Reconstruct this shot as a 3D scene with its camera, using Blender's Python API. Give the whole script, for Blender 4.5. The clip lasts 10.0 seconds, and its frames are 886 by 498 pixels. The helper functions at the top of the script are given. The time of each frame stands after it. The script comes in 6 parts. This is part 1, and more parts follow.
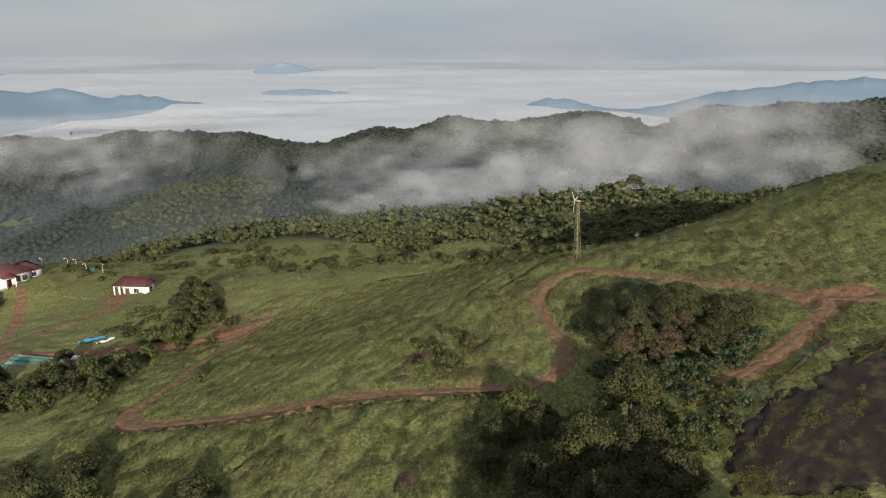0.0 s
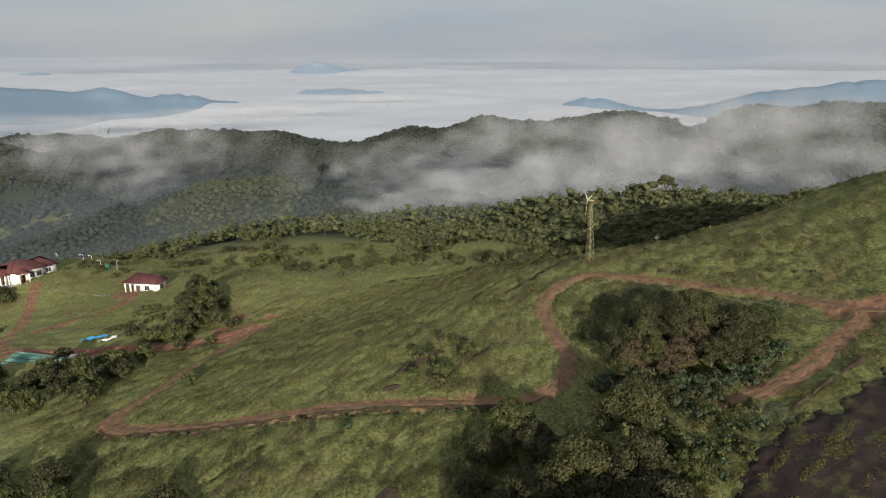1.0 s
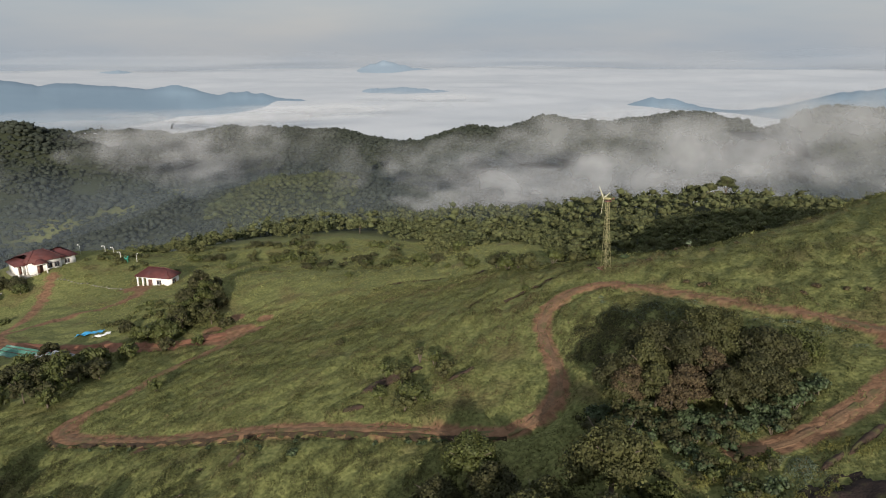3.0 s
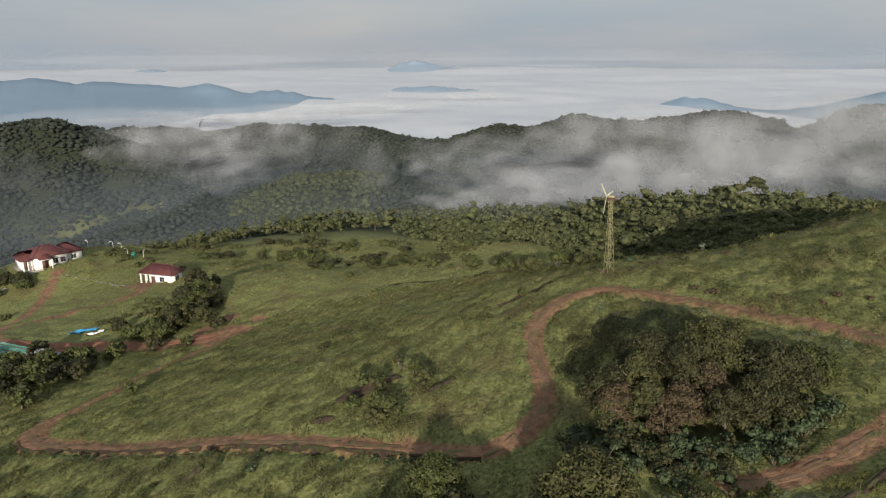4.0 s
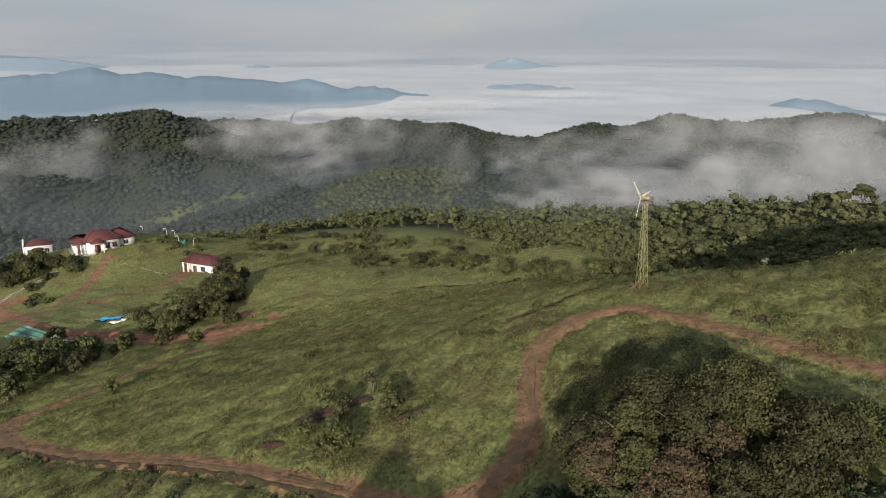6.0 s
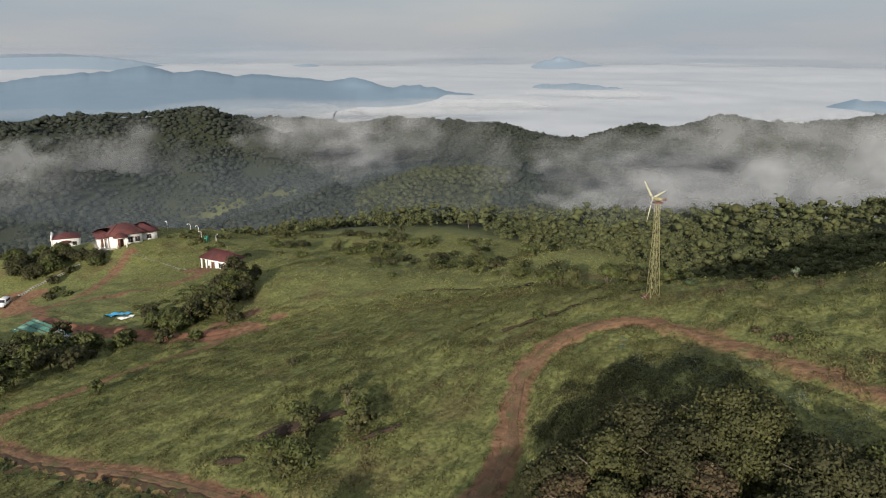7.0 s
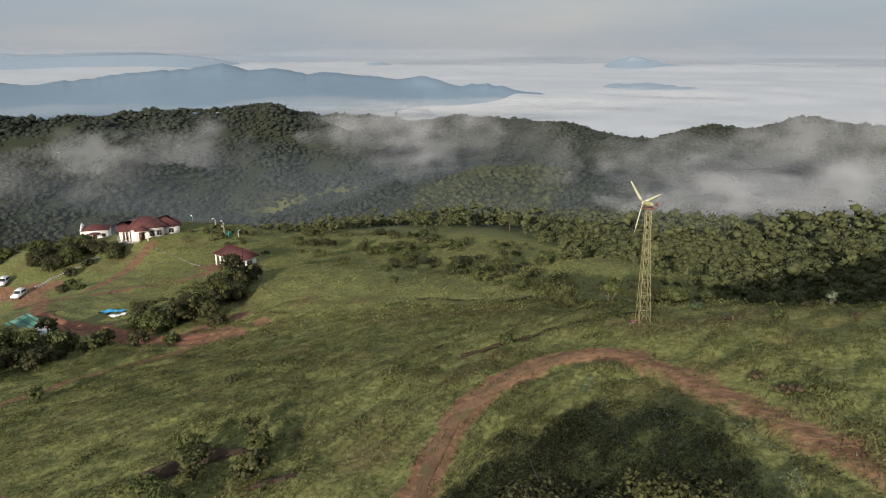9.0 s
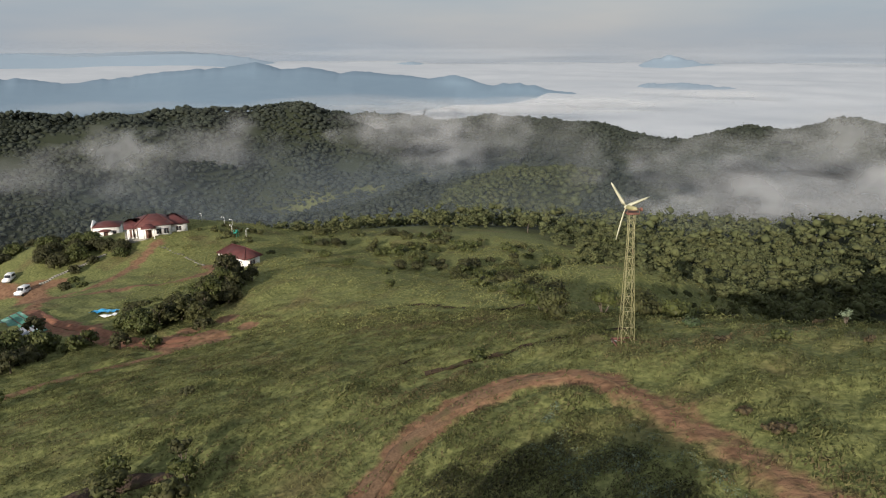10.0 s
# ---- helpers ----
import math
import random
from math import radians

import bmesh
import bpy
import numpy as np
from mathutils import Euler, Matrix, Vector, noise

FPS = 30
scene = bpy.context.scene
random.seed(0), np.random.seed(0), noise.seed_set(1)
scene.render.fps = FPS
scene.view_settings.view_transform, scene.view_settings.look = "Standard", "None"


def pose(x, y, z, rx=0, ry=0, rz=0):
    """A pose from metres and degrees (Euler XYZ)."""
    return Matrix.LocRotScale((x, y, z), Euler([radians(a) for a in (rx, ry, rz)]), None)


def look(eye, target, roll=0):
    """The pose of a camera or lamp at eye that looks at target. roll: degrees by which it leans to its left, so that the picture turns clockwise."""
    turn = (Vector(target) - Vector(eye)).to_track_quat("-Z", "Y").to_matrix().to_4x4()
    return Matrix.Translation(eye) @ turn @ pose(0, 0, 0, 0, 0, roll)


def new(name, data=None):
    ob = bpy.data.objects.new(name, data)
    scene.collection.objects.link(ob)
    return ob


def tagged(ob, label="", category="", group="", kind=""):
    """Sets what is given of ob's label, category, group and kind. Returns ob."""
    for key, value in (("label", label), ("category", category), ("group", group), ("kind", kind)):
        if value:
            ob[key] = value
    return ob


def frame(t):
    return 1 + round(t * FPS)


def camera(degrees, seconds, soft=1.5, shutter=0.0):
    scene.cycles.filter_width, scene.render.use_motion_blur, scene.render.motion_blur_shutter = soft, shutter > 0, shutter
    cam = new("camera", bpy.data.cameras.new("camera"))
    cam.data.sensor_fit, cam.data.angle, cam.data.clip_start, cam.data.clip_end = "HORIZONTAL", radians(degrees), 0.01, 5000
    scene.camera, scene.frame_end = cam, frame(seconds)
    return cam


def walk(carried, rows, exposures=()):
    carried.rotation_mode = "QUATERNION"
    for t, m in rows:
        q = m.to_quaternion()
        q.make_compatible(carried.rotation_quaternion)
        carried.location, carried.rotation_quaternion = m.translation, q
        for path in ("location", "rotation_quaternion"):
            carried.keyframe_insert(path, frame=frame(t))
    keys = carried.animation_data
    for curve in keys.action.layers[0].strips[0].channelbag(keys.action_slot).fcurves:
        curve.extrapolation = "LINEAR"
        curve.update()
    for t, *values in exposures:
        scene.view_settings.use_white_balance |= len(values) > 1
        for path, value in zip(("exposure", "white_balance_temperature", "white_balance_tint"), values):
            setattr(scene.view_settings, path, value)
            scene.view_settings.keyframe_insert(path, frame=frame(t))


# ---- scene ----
cam = camera(65.0, 10.0, soft=1.1)
METRES, EYE, TILT, LEAN, TURN = 80.0, 36.0, -16.0, 0.0, 0.0
ROWS = [
    (0.0, 0.0, 0.0, 0.0, 0.0, 0.0, 0.0),
    (0.5, 0.0319, 0.0396, 0.0009, 1.42, 0.0, -0.34),
    (1.0, 0.0624, 0.0799, 0.0024, 2.83, -0.02, -0.7),
    (1.5, 0.092, 0.1213, 0.0039, 4.24, -0.02, -1.08),
    (2.0, 0.1206, 0.1633, 0.005, 5.59, -0.07, -1.44),
    (2.5, 0.1486, 0.2051, 0.0062, 6.79, -0.11, -1.81),
    (4.0, 0.2293, 0.3342, 0.0114, 10.35, -0.32, -2.8),
    (4.5, 0.2542, 0.3774, 0.0142, 11.82, -0.44, -3.24),
    (5.0, 0.2784, 0.4208, 0.018, 13.83, -0.62, -3.91),
    (5.5, 0.3018, 0.4644, 0.0219, 15.87, -0.8, -4.54),
    (7.0, 0.3644, 0.6028, 0.0347, 21.53, -1.4, -6.14),
    (7.5, 0.3816, 0.6456, 0.0396, 23.05, -1.57, -6.53),
    (8.0, 0.3985, 0.6918, 0.0452, 24.43, -1.76, -6.86),
    (8.5, 0.4143, 0.7379, 0.051, 25.79, -1.94, -7.22),
    (9.0, 0.4288, 0.7844, 0.0571, 27.14, -2.13, -7.59),
    (9.5, 0.4418, 0.8314, 0.0638, 28.51, -2.34, -7.93),
    (10.0, 0.4539, 0.8784, 0.0706, 29.75, -2.53, -8.22),
]
walk(cam, [(t, pose(0, 0, EYE, TILT, LEAN, TURN) @ pose(METRES * x, METRES * y, METRES * z, 90 + pitch, roll, yaw)) for t, x, y, z, yaw, pitch, roll in ROWS])

# ---- light ----
SUN_AZ, SUN_EL = radians(172.0), radians(16.5)
world = bpy.data.worlds.new("sky")
scene.world = world
world.use_nodes = True
wt = world.node_tree
wt.nodes.clear()
sky = wt.nodes.new("ShaderNodeTexSky")
sky.sky_type, sky.sun_disc = "NISHITA", False
sky.sun_elevation, sky.sun_rotation = SUN_EL, SUN_AZ
sky.air_density, sky.dust_density, sky.ozone_density = 1.0, 2.5, 1.0
bg_sky = wt.nodes.new("ShaderNodeBackground")
bg_sky.inputs["Strength"].default_value = 0.05
wt.links.new(sky.outputs[0], bg_sky.inputs["Color"])
# thin high overcast over the blue
wco = wt.nodes.new("ShaderNodeTexCoord")
wmap = wt.nodes.new("ShaderNodeMapping")
wmap.inputs["Scale"].default_value = (1.2, 1.2, 7.0)
wt.links.new(wco.outputs["Generated"], wmap.inputs["Vector"])
wnoise = wt.nodes.new("ShaderNodeTexNoise")
wnoise.inputs["Scale"].default_value, wnoise.inputs["Detail"].default_value = 2.2, 5.0
wt.links.new(wmap.outputs[0], wnoise.inputs["Vector"])
wramp = wt.nodes.new("ShaderNodeValToRGB")
wramp.color_ramp.elements[0].position, wramp.color_ramp.elements[0].color = 0.3, (0.505, 0.59, 0.69, 1)
wramp.color_ramp.elements[1].position, wramp.color_ramp.elements[1].color = 0.72, (0.69, 0.70, 0.72, 1)
wt.links.new(wnoise.outputs["Fac"], wramp.inputs[0])
# haze low over the horizon, thinner and brighter cloud overhead
wsep = wt.nodes.new("ShaderNodeSeparateXYZ")
wt.links.new(wco.outputs["Generated"], wsep.inputs[0])
wgrad = wt.nodes.new("ShaderNodeValToRGB")
wgrad.color_ramp.interpolation = "EASE"
wgrad.color_ramp.elements[0].position, wgrad.color_ramp.elements[0].color = 0.0, (0.88, 0.88, 0.88, 1)
wgrad.color_ramp.elements[1].position, wgrad.color_ramp.elements[1].color = 0.3, (0.92, 0.92, 0.92, 1)
wzen = wgrad.color_ramp.elements.new(0.75)
wzen.color = (1.25, 1.25, 1.25, 1)
wt.links.new(wsep.outputs["Z"], wgrad.inputs[0])
wmul = wt.nodes.new("ShaderNodeMixRGB")
wmul.blend_type = "MULTIPLY"
wmul.inputs[0].default_value = 1.0
wt.links.new(wramp.outputs[0], wmul.inputs[1])
wt.links.new(wgrad.outputs[0], wmul.inputs[2])
bg_cloud = wt.nodes.new("ShaderNodeBackground")
bg_cloud.inputs["Strength"].default_value = 0.57
wt.links.new(wmul.outputs[0], bg_cloud.inputs["Color"])
wmix = wt.nodes.new("ShaderNodeMixShader")
wmix.inputs[0].default_value = 0.8
wt.links.new(bg_sky.outputs[0], wmix.inputs[1])
wt.links.new(bg_cloud.outputs[0], wmix.inputs[2])
wout = wt.nodes.new("ShaderNodeOutputWorld")
wt.links.new(wmix.outputs[0], wout.inputs[0])

sun_data = bpy.data.lights.new("sun", "SUN")
sun_data.energy, sun_data.angle, sun_data.color = 3.9, radians(0.9), (1.0, 0.905, 0.79)
sun = new("sun", sun_data)
SUN_DIR = Vector((math.sin(SUN_AZ) * math.cos(SUN_EL), math.cos(SUN_AZ) * math.cos(SUN_EL), math.sin(SUN_EL)))
sun.matrix_world = look(SUN_DIR * 300, (0, 0, 0))
scene.view_settings.exposure = 0.66


# ---- materials ----
def surface(name, dark, light, scale=1.0, rough=0.85, metal=0.0, bump=0.3, fine=6.0, vary=0.0, third=None, third_at=0.62,
            third_scale=0.25, through_light=0.0, bump_size=0.05, shift=0.0):
    """Two-scale noise colour, fine relief; vary: brightness change from piece to piece; third: colour of stains and patches."""
    m = bpy.data.materials.new(name)
    m.use_nodes = True
    nt = m.node_tree
    p = nt.nodes["Principled BSDF"]
    out = nt.nodes["Material Output"]
    co = nt.nodes.new("ShaderNodeTexCoord")
    n1 = nt.nodes.new("ShaderNodeTexNoise")
    n1.inputs["Scale"].default_value, n1.inputs["Detail"].default_value = scale, 4
    n2 = nt.nodes.new("ShaderNodeTexNoise")
    n2.inputs["Scale"].default_value, n2.inputs["Detail"].default_value = scale * fine, 4
    for n in (n1, n2):
        nt.links.new(co.outputs["Object"], n.inputs["Vector"])
    mixf = nt.nodes.new("ShaderNodeMath")
    mixf.operation = "MULTIPLY_ADD"
    mixf.inputs[1].default_value = 0.55
    nt.links.new(n1.outputs["Fac"], mixf.inputs[0])
    half = nt.nodes.new("ShaderNodeMath")
    half.operation = "MULTIPLY"
    half.inputs[1].default_value = 0.45
    nt.links.new(n2.outputs["Fac"], half.inputs[0])
    nt.links.new(half.outputs[0], mixf.inputs[2])
    ramp = nt.nodes.new("ShaderNodeValToRGB")
    ramp.color_ramp.elements[0].position, ramp.color_ramp.elements[0].color = 0.36, (*dark, 1)
    ramp.color_ramp.elements[1].position, ramp.color_ramp.elements[1].color = 0.64, (*light, 1)
    nt.links.new(mixf.outputs[0], ramp.inputs[0])
    col = ramp.outputs[0]
    if third:
        n3 = nt.nodes.new("ShaderNodeTexNoise")
        n3.inputs["Scale"].default_value, n3.inputs["Detail"].default_value = scale * third_scale, 5
        nt.links.new(co.outputs["Object"], n3.inputs["Vector"])
        r3 = nt.nodes.new("ShaderNodeValToRGB")
        r3.color_ramp.elements[0].position, r3.color_ramp.elements[1].position = third_at - 0.06, third_at + 0.06
        nt.links.new(n3.outputs["Fac"], r3.inputs[0])
        mx = nt.nodes.new("ShaderNodeMixRGB")
        mx.inputs[2].default_value = (*third, 1)
        nt.links.new(r3.outputs[0], mx.inputs[0])
        nt.links.new(col, mx.inputs[1])
        col = mx.outputs[0]
    if vary:
        geo = nt.nodes.new("ShaderNodeNewGeometry")
        inf = nt.nodes.new("ShaderNodeObjectInfo")
        add = nt.nodes.new("ShaderNodeMath")
        add.operation = "ADD"
        nt.links.new(geo.outputs["Random Per Island"], add.inputs[0])
        nt.links.new(inf.outputs["Random"], add.inputs[1])
        fr = nt.nodes.new("ShaderNodeMath")
        fr.operation = "FRACT"
        nt.links.new(add.outputs[0], fr.inputs[0])
        hsv = nt.nodes.new("ShaderNodeHueSaturation")
        val = nt.nodes.new("ShaderNodeMapRange")
        val.inputs["To Min"].default_value, val.inputs["To Max"].default_value = 1 - vary, 1 + vary
        nt.links.new(fr.outputs[0], val.inputs[0])
        nt.links.new(val.outputs[0], hsv.inputs["Value"])
        hue = nt.nodes.new("ShaderNodeMapRange")
        hue.inputs["To Min"].default_value, hue.inputs["To Max"].default_value = 0.5 - 0.035 * vary, 0.5 + 0.03 * vary
        nt.links.new(fr.outputs[0], hue.inputs[0])
        nt.links.new(hue.outputs[0], hsv.inputs["Hue"])
        nt.links.new(col, hsv.inputs["Color"])
        col = hsv.outputs[0]
    nt.links.new(col, p.inputs["Base Color"])
    p.inputs["Roughness"].default_value, p.inputs["Metallic"].default_value = rough, metal
    p.inputs["Specular IOR Level"].default_value = 0.25
    if bump:
        b = nt.nodes.new("ShaderNodeBump")
        b.inputs["Strength"].default_value, b.inputs["Distance"].default_value = bump, bump_size
        nt.links.new(n2.outputs["Fac"], b.inputs["Height"])
        nt.links.new(b.outputs[0], p.inputs["Normal"])
    if through_light:
        tr = nt.nodes.new("ShaderNodeBsdfTranslucent")
        nt.links.new(col, tr.inputs["Color"])
        ms = nt.nodes.new("ShaderNodeMixShader")
        ms.inputs[0].default_value = through_light
        nt.links.new(p.outputs[0], ms.inputs[1])
        nt.links.new(tr.outputs[0], ms.inputs[2])
        nt.links.new(ms.outputs[0], out.inputs["Surface"])
    return m


def ground_surface():
    """Meadow turf with dry and lush patches, a darker floor under the woods, red earth on worn ground."""
    m = bpy.data.materials.new("turf")
    m.use_nodes = True
    nt = m.node_tree
    p = nt.nodes["Principled BSDF"]
    co = nt.nodes.new("ShaderNodeTexCoord")

    def noise_at(scale, detail=4.0):
        n = nt.nodes.new("ShaderNodeTexNoise")
        n.inputs["Scale"].default_value, n.inputs["Detail"].default_value = scale, detail
        nt.links.new(co.outputs["Object"], n.inputs["Vector"])
        return n.outputs["Fac"]

    def ramp_of(value, a, b, ca, cb):
        r = nt.nodes.new("ShaderNodeValToRGB")
        r.color_ramp.elements[0].position, r.color_ramp.elements[0].color = a, (*ca, 1)
        r.color_ramp.elements[1].position, r.color_ramp.elements[1].color = b, (*cb, 1)
        nt.links.new(value, r.inputs[0])
        return r.outputs[0]

    def mix(fac, a, b):
        x = nt.nodes.new("ShaderNodeMixRGB")
        nt.links.new(fac, x.inputs[0])
        for i, c in ((1, a), (2, b)):
            if isinstance(c, tuple):
                x.inputs[i].default_value = (*c, 1)
            else:
                nt.links.new(c, x.inputs[i])
        return x.outputs[0]

    def attribute(name):
        a = nt.nodes.new("ShaderNodeAttribute")
        a.attribute_name = name
        return a.outputs["Fac"]

    black, white = (0, 0, 0), (1, 1, 1)
    fine_n = noise_at(2.2, 6)
    grass = ramp_of(fine_n, 0.36, 0.66, (0.080, 0.089, 0.030), (0.168, 0.175, 0.064))
    lush = ramp_of(noise_at(0.045, 5), 0.42, 0.6, black, white)
    grass = mix(lush, grass, ramp_of(fine_n, 0.34, 0.66, (0.092, 0.101, 0.034), (0.178, 0.182, 0.068)))
    dry = ramp_of(noise_at(0.12, 6), 0.55, 0.68, black, (0.75, 0.75, 0.75))
    grass = mix(dry, grass, ramp_of(fine_n, 0.3, 0.7, (0.075, 0.062, 0.027), (0.15, 0.12, 0.055)))
    forest_floor = ramp_of(fine_n, 0.35, 0.65, (0.020, 0.025, 0.014), (0.042, 0.048, 0.026))
    col = mix(attribute("wood"), grass, forest_floor)
    soil = ramp_of(noise_at(1.1, 7), 0.34, 0.68, (0.118, 0.066, 0.038), (0.220, 0.126, 0.075))
    rag = nt.nodes.new("ShaderNodeMath")
    rag.operation = "MULTIPLY_ADD"
    nt.links.new(noise_at(0.9, 7), rag.inputs[0])
    rag.inputs[1].default_value = 1.1
    nt.links.new(attribute("earth"), rag.inputs[2])
    worn = nt.nodes.new("ShaderNodeMapRange")
    worn.inputs["From Min"].default_value, worn.inputs["From Max"].default_value = 0.82, 1.28
    nt.links.new(rag.outputs[0], worn.inputs[0])
    col = mix(worn.outputs[0], col, soil)
    nt.links.new(col, p.inputs["Base Color"])
    p.inputs["Roughness"].default_value = 0.95
    p.inputs["Specular IOR Level"].default_value = 0.15
    b = nt.nodes.new("ShaderNodeBump")
    b.inputs["Strength"].default_value, b.inputs["Distance"].default_value = 0.8, 0.25
    nt.links.new(noise_at(1.6, 6), b.inputs["Height"])
    nt.links.new(b.outputs[0], p.inputs["Normal"])
    return m


def mist_surface(name, scale, low, high, strength, seed, tone=(0.50, 0.53, 0.57)):
    """Thin cloud: light scattering where a soft noise is dense, clear elsewhere, fading to its rim."""
    m = bpy.data.materials.new(name)
    m.use_nodes = True
    nt = m.node_tree
    nt.nodes.remove(nt.nodes["Principled BSDF"])
    out = nt.nodes["Material Output"]
    co = nt.nodes.new("ShaderNodeTexCoord")
    mp = nt.nodes.new("ShaderNodeMapping")
    mp.inputs["Location"].default_value = (seed * 7.3, seed * 3.1, seed * 1.7)
    nt.links.new(co.outputs["Object"], mp.inputs["Vector"])
    n = nt.nodes.new("ShaderNodeTexNoise")
    n.inputs["Scale"].default_value, n.inputs["Detail"].default_value, n.inputs["Roughness"].default_value = scale, 4, 0.5
    n.inputs["Distortion"].default_value = 0.25
    nt.links.new(mp.outputs[0], n.inputs["Vector"])
    dens = nt.nodes.new("ShaderNodeMapRange")
    dens.interpolation_type = "SMOOTHSTEP"
    dens.inputs["From Min"].default_value, dens.inputs["From Max"].default_value = low, high
    nt.links.new(n.outputs["Fac"], dens.inputs[0])
    rim = nt.nodes.new("ShaderNodeAttribute")
    rim.attribute_name = "thick"
    mul = nt.nodes.new("ShaderNodeMath")
    mul.operation = "MULTIPLY"
    nt.links.new(dens.outputs[0], mul.inputs[0])
    nt.links.new(rim.outputs["Fac"], mul.inputs[1])
    mul2 = nt.nodes.new("ShaderNodeMath")
    mul2.operation = "MULTIPLY"
    mul2.inputs[1].default_value = strength
    nt.links.new(mul.outputs[0], mul2.inputs[0])
    clear = nt.nodes.new("ShaderNodeBsdfTransparent")
    dif = nt.nodes.new("ShaderNodeBsdfDiffuse")
    dif.inputs["Color"].default_value = (*tone, 1)
    trn = nt.nodes.new("ShaderNodeBsdfTranslucent")
    trn.inputs["Color"].default_value = (*tone, 1)
    half = nt.nodes.new("ShaderNodeMixShader")
    half.inputs[0].default_value = 0.5
    nt.links.new(dif.outputs[0], half.inputs[1])
    nt.links.new(trn.outputs[0], half.inputs[2])
    mix = nt.nodes.new("ShaderNodeMixShader")
    nt.links.new(mul2.outputs[0], mix.inputs[0])
    nt.links.new(clear.outputs[0], mix.inputs[1])
    nt.links.new(half.outputs[0], mix.inputs[2])
    nt.links.new(mix.outputs[0], out.inputs["Surface"])
    return m


TURF = ground_surface()
RED_SOIL = surface("red_soil", (0.115, 0.050, 0.030), (0.240, 0.112, 0.068), 1.2, 0.95, bump=0.6, bump_size=0.1)
EARTH = surface("red_earth", (0.098, 0.059, 0.034), (0.190, 0.116, 0.068), 0.9, 0.95, bump=0.35, fine=7, third=(0.095, 0.085, 0.036), third_at=0.57, third_scale=0.35, bump_size=0.14)
SOIL = surface("dark_soil", (0.018, 0.013, 0.009), (0.055, 0.036, 0.022), 1.5, 0.95, bump=0.8, bump_size=0.1, third=(0.035, 0.042, 0.014), third_at=0.57, third_scale=0.6)
ROCK = surface("dark_rock", (0.013, 0.009, 0.008), (0.036, 0.023, 0.0185), 0.7, 0.95, bump=0.8, fine=9, bump_size=0.12, third=(0.048, 0.046, 0.018), third_at=0.6, third_scale=0.8)
MOSS = surface("moss", (0.04, 0.046, 0.012), (0.12, 0.112, 0.03), 1.6, 0.95, bump=0.6)
GRASS = surface("grass_blades", (0.080, 0.086, 0.031), (0.165, 0.168, 0.064), 0.35, 0.8, bump=0, vary=0.45, third=(0.14, 0.115, 0.055), third_at=0.6, third_scale=0.3, through_light=0.45)
LEAF = surface("leaves", (0.038, 0.048, 0.015), (0.105, 0.115, 0.036), 0.5, 0.6, bump=0, vary=0.3, through_light=0.28)
LEAF_DARK = surface("dark_leaves", (0.031, 0.033, 0.014), (0.072, 0.071, 0.029), 0.5, 0.7, bump=0, vary=0.3, through_light=0.28)
LEAF_OLIVE = surface("olive_leaves", (0.042, 0.046, 0.017), (0.096, 0.096, 0.035), 0.5, 0.7, bump=0, vary=0.3, through_light=0.28)
LEAF_BROWN = surface("brown_leaves", (0.046, 0.037, 0.020), (0.098, 0.071, 0.038), 0.6, 0.8, bump=0, vary=0.4, through_light=0.15)
# brighter copy of the grass: sunlit farther slope put into the colour
GRASS_FAR_LIT = surface("sunlit_far_grass_blades", (0.150, 0.152, 0.054), (0.272, 0.270, 0.105), 0.3, 0.85, bump=0, vary=0.36, third=(0.15, 0.125, 0.055), third_at=0.64, third_scale=0.2, through_light=0.45)
LEAF_GREY = surface("pale_leaves", (0.07, 0.095, 0.052), (0.17, 0.20, 0.135), 0.9, 0.7, bump=0, vary=0.35, through_light=0.2)
LEAF_BLUE = surface("blue_green_leaves", (0.027, 0.042, 0.020), (0.074, 0.096, 0.043), 0.8, 0.6, bump=0, vary=0.4, through_light=0.2)
FOREST = surface("forest_leaves", (0.052, 0.061, 0.025), (0.110, 0.117, 0.050), 0.09, 0.85, bump=0, fine=5, vary=0.32, third=(0.095, 0.102, 0.044), third_at=0.56, third_scale=0.15, through_light=0.25)
FOREST_PALE = surface("pale_forest_leaves", (0.062, 0.070, 0.026), (0.125, 0.130, 0.054), 0.09, 0.85, bump=0, fine=5, vary=0.3, third=(0.075, 0.085, 0.036), third_at=0.56, third_scale=0.15, through_light=0.25)
# darker, greyer leaf copy: cloud shade and haze put into the colour
FOREST_FAR_SHADED = surface("shaded_far_forest_leaves", (0.027, 0.034, 0.026), (0.050, 0.058, 0.042), 0.02, 0.9, bump=0, fine=5, vary=0.2, through_light=0.3)
# lighter leaf copy: sunlight on the spur put into the colour
FOREST_SPUR_LIT = surface("sunlit_spur_forest_leaves", (0.046, 0.056, 0.026), (0.086, 0.094, 0.042), 0.03, 0.9, bump=0, fine=5, vary=0.25, through_light=0.3)
LEDGE = surface("brown_rock", (0.022, 0.015, 0.011), (0.066, 0.043, 0.031), 1.1, 1.0, bump=0.8, fine=7, bump_size=0.1, third=(0.06, 0.058, 0.024), third_at=0.6, third_scale=0.9)
HEATH = surface("dry_heath", (0.090, 0.078, 0.036), (0.165, 0.138, 0.068), 0.4, 0.85, bump=0, vary=0.25, third=(0.10, 0.105, 0.04), third_at=0.55, third_scale=0.3, through_light=0.35)
BARK = surface("bark", (0.06, 0.045, 0.032), (0.17, 0.14, 0.11), 2.0, 0.9, bump=0.6)
PLASTER = surface("white_plaster", (0.66, 0.65, 0.62), (0.82, 0.81, 0.78), 0.6, 0.8, bump=0.1, third=(0.5, 0.46, 0.4), third_at=0.7, third_scale=0.8)
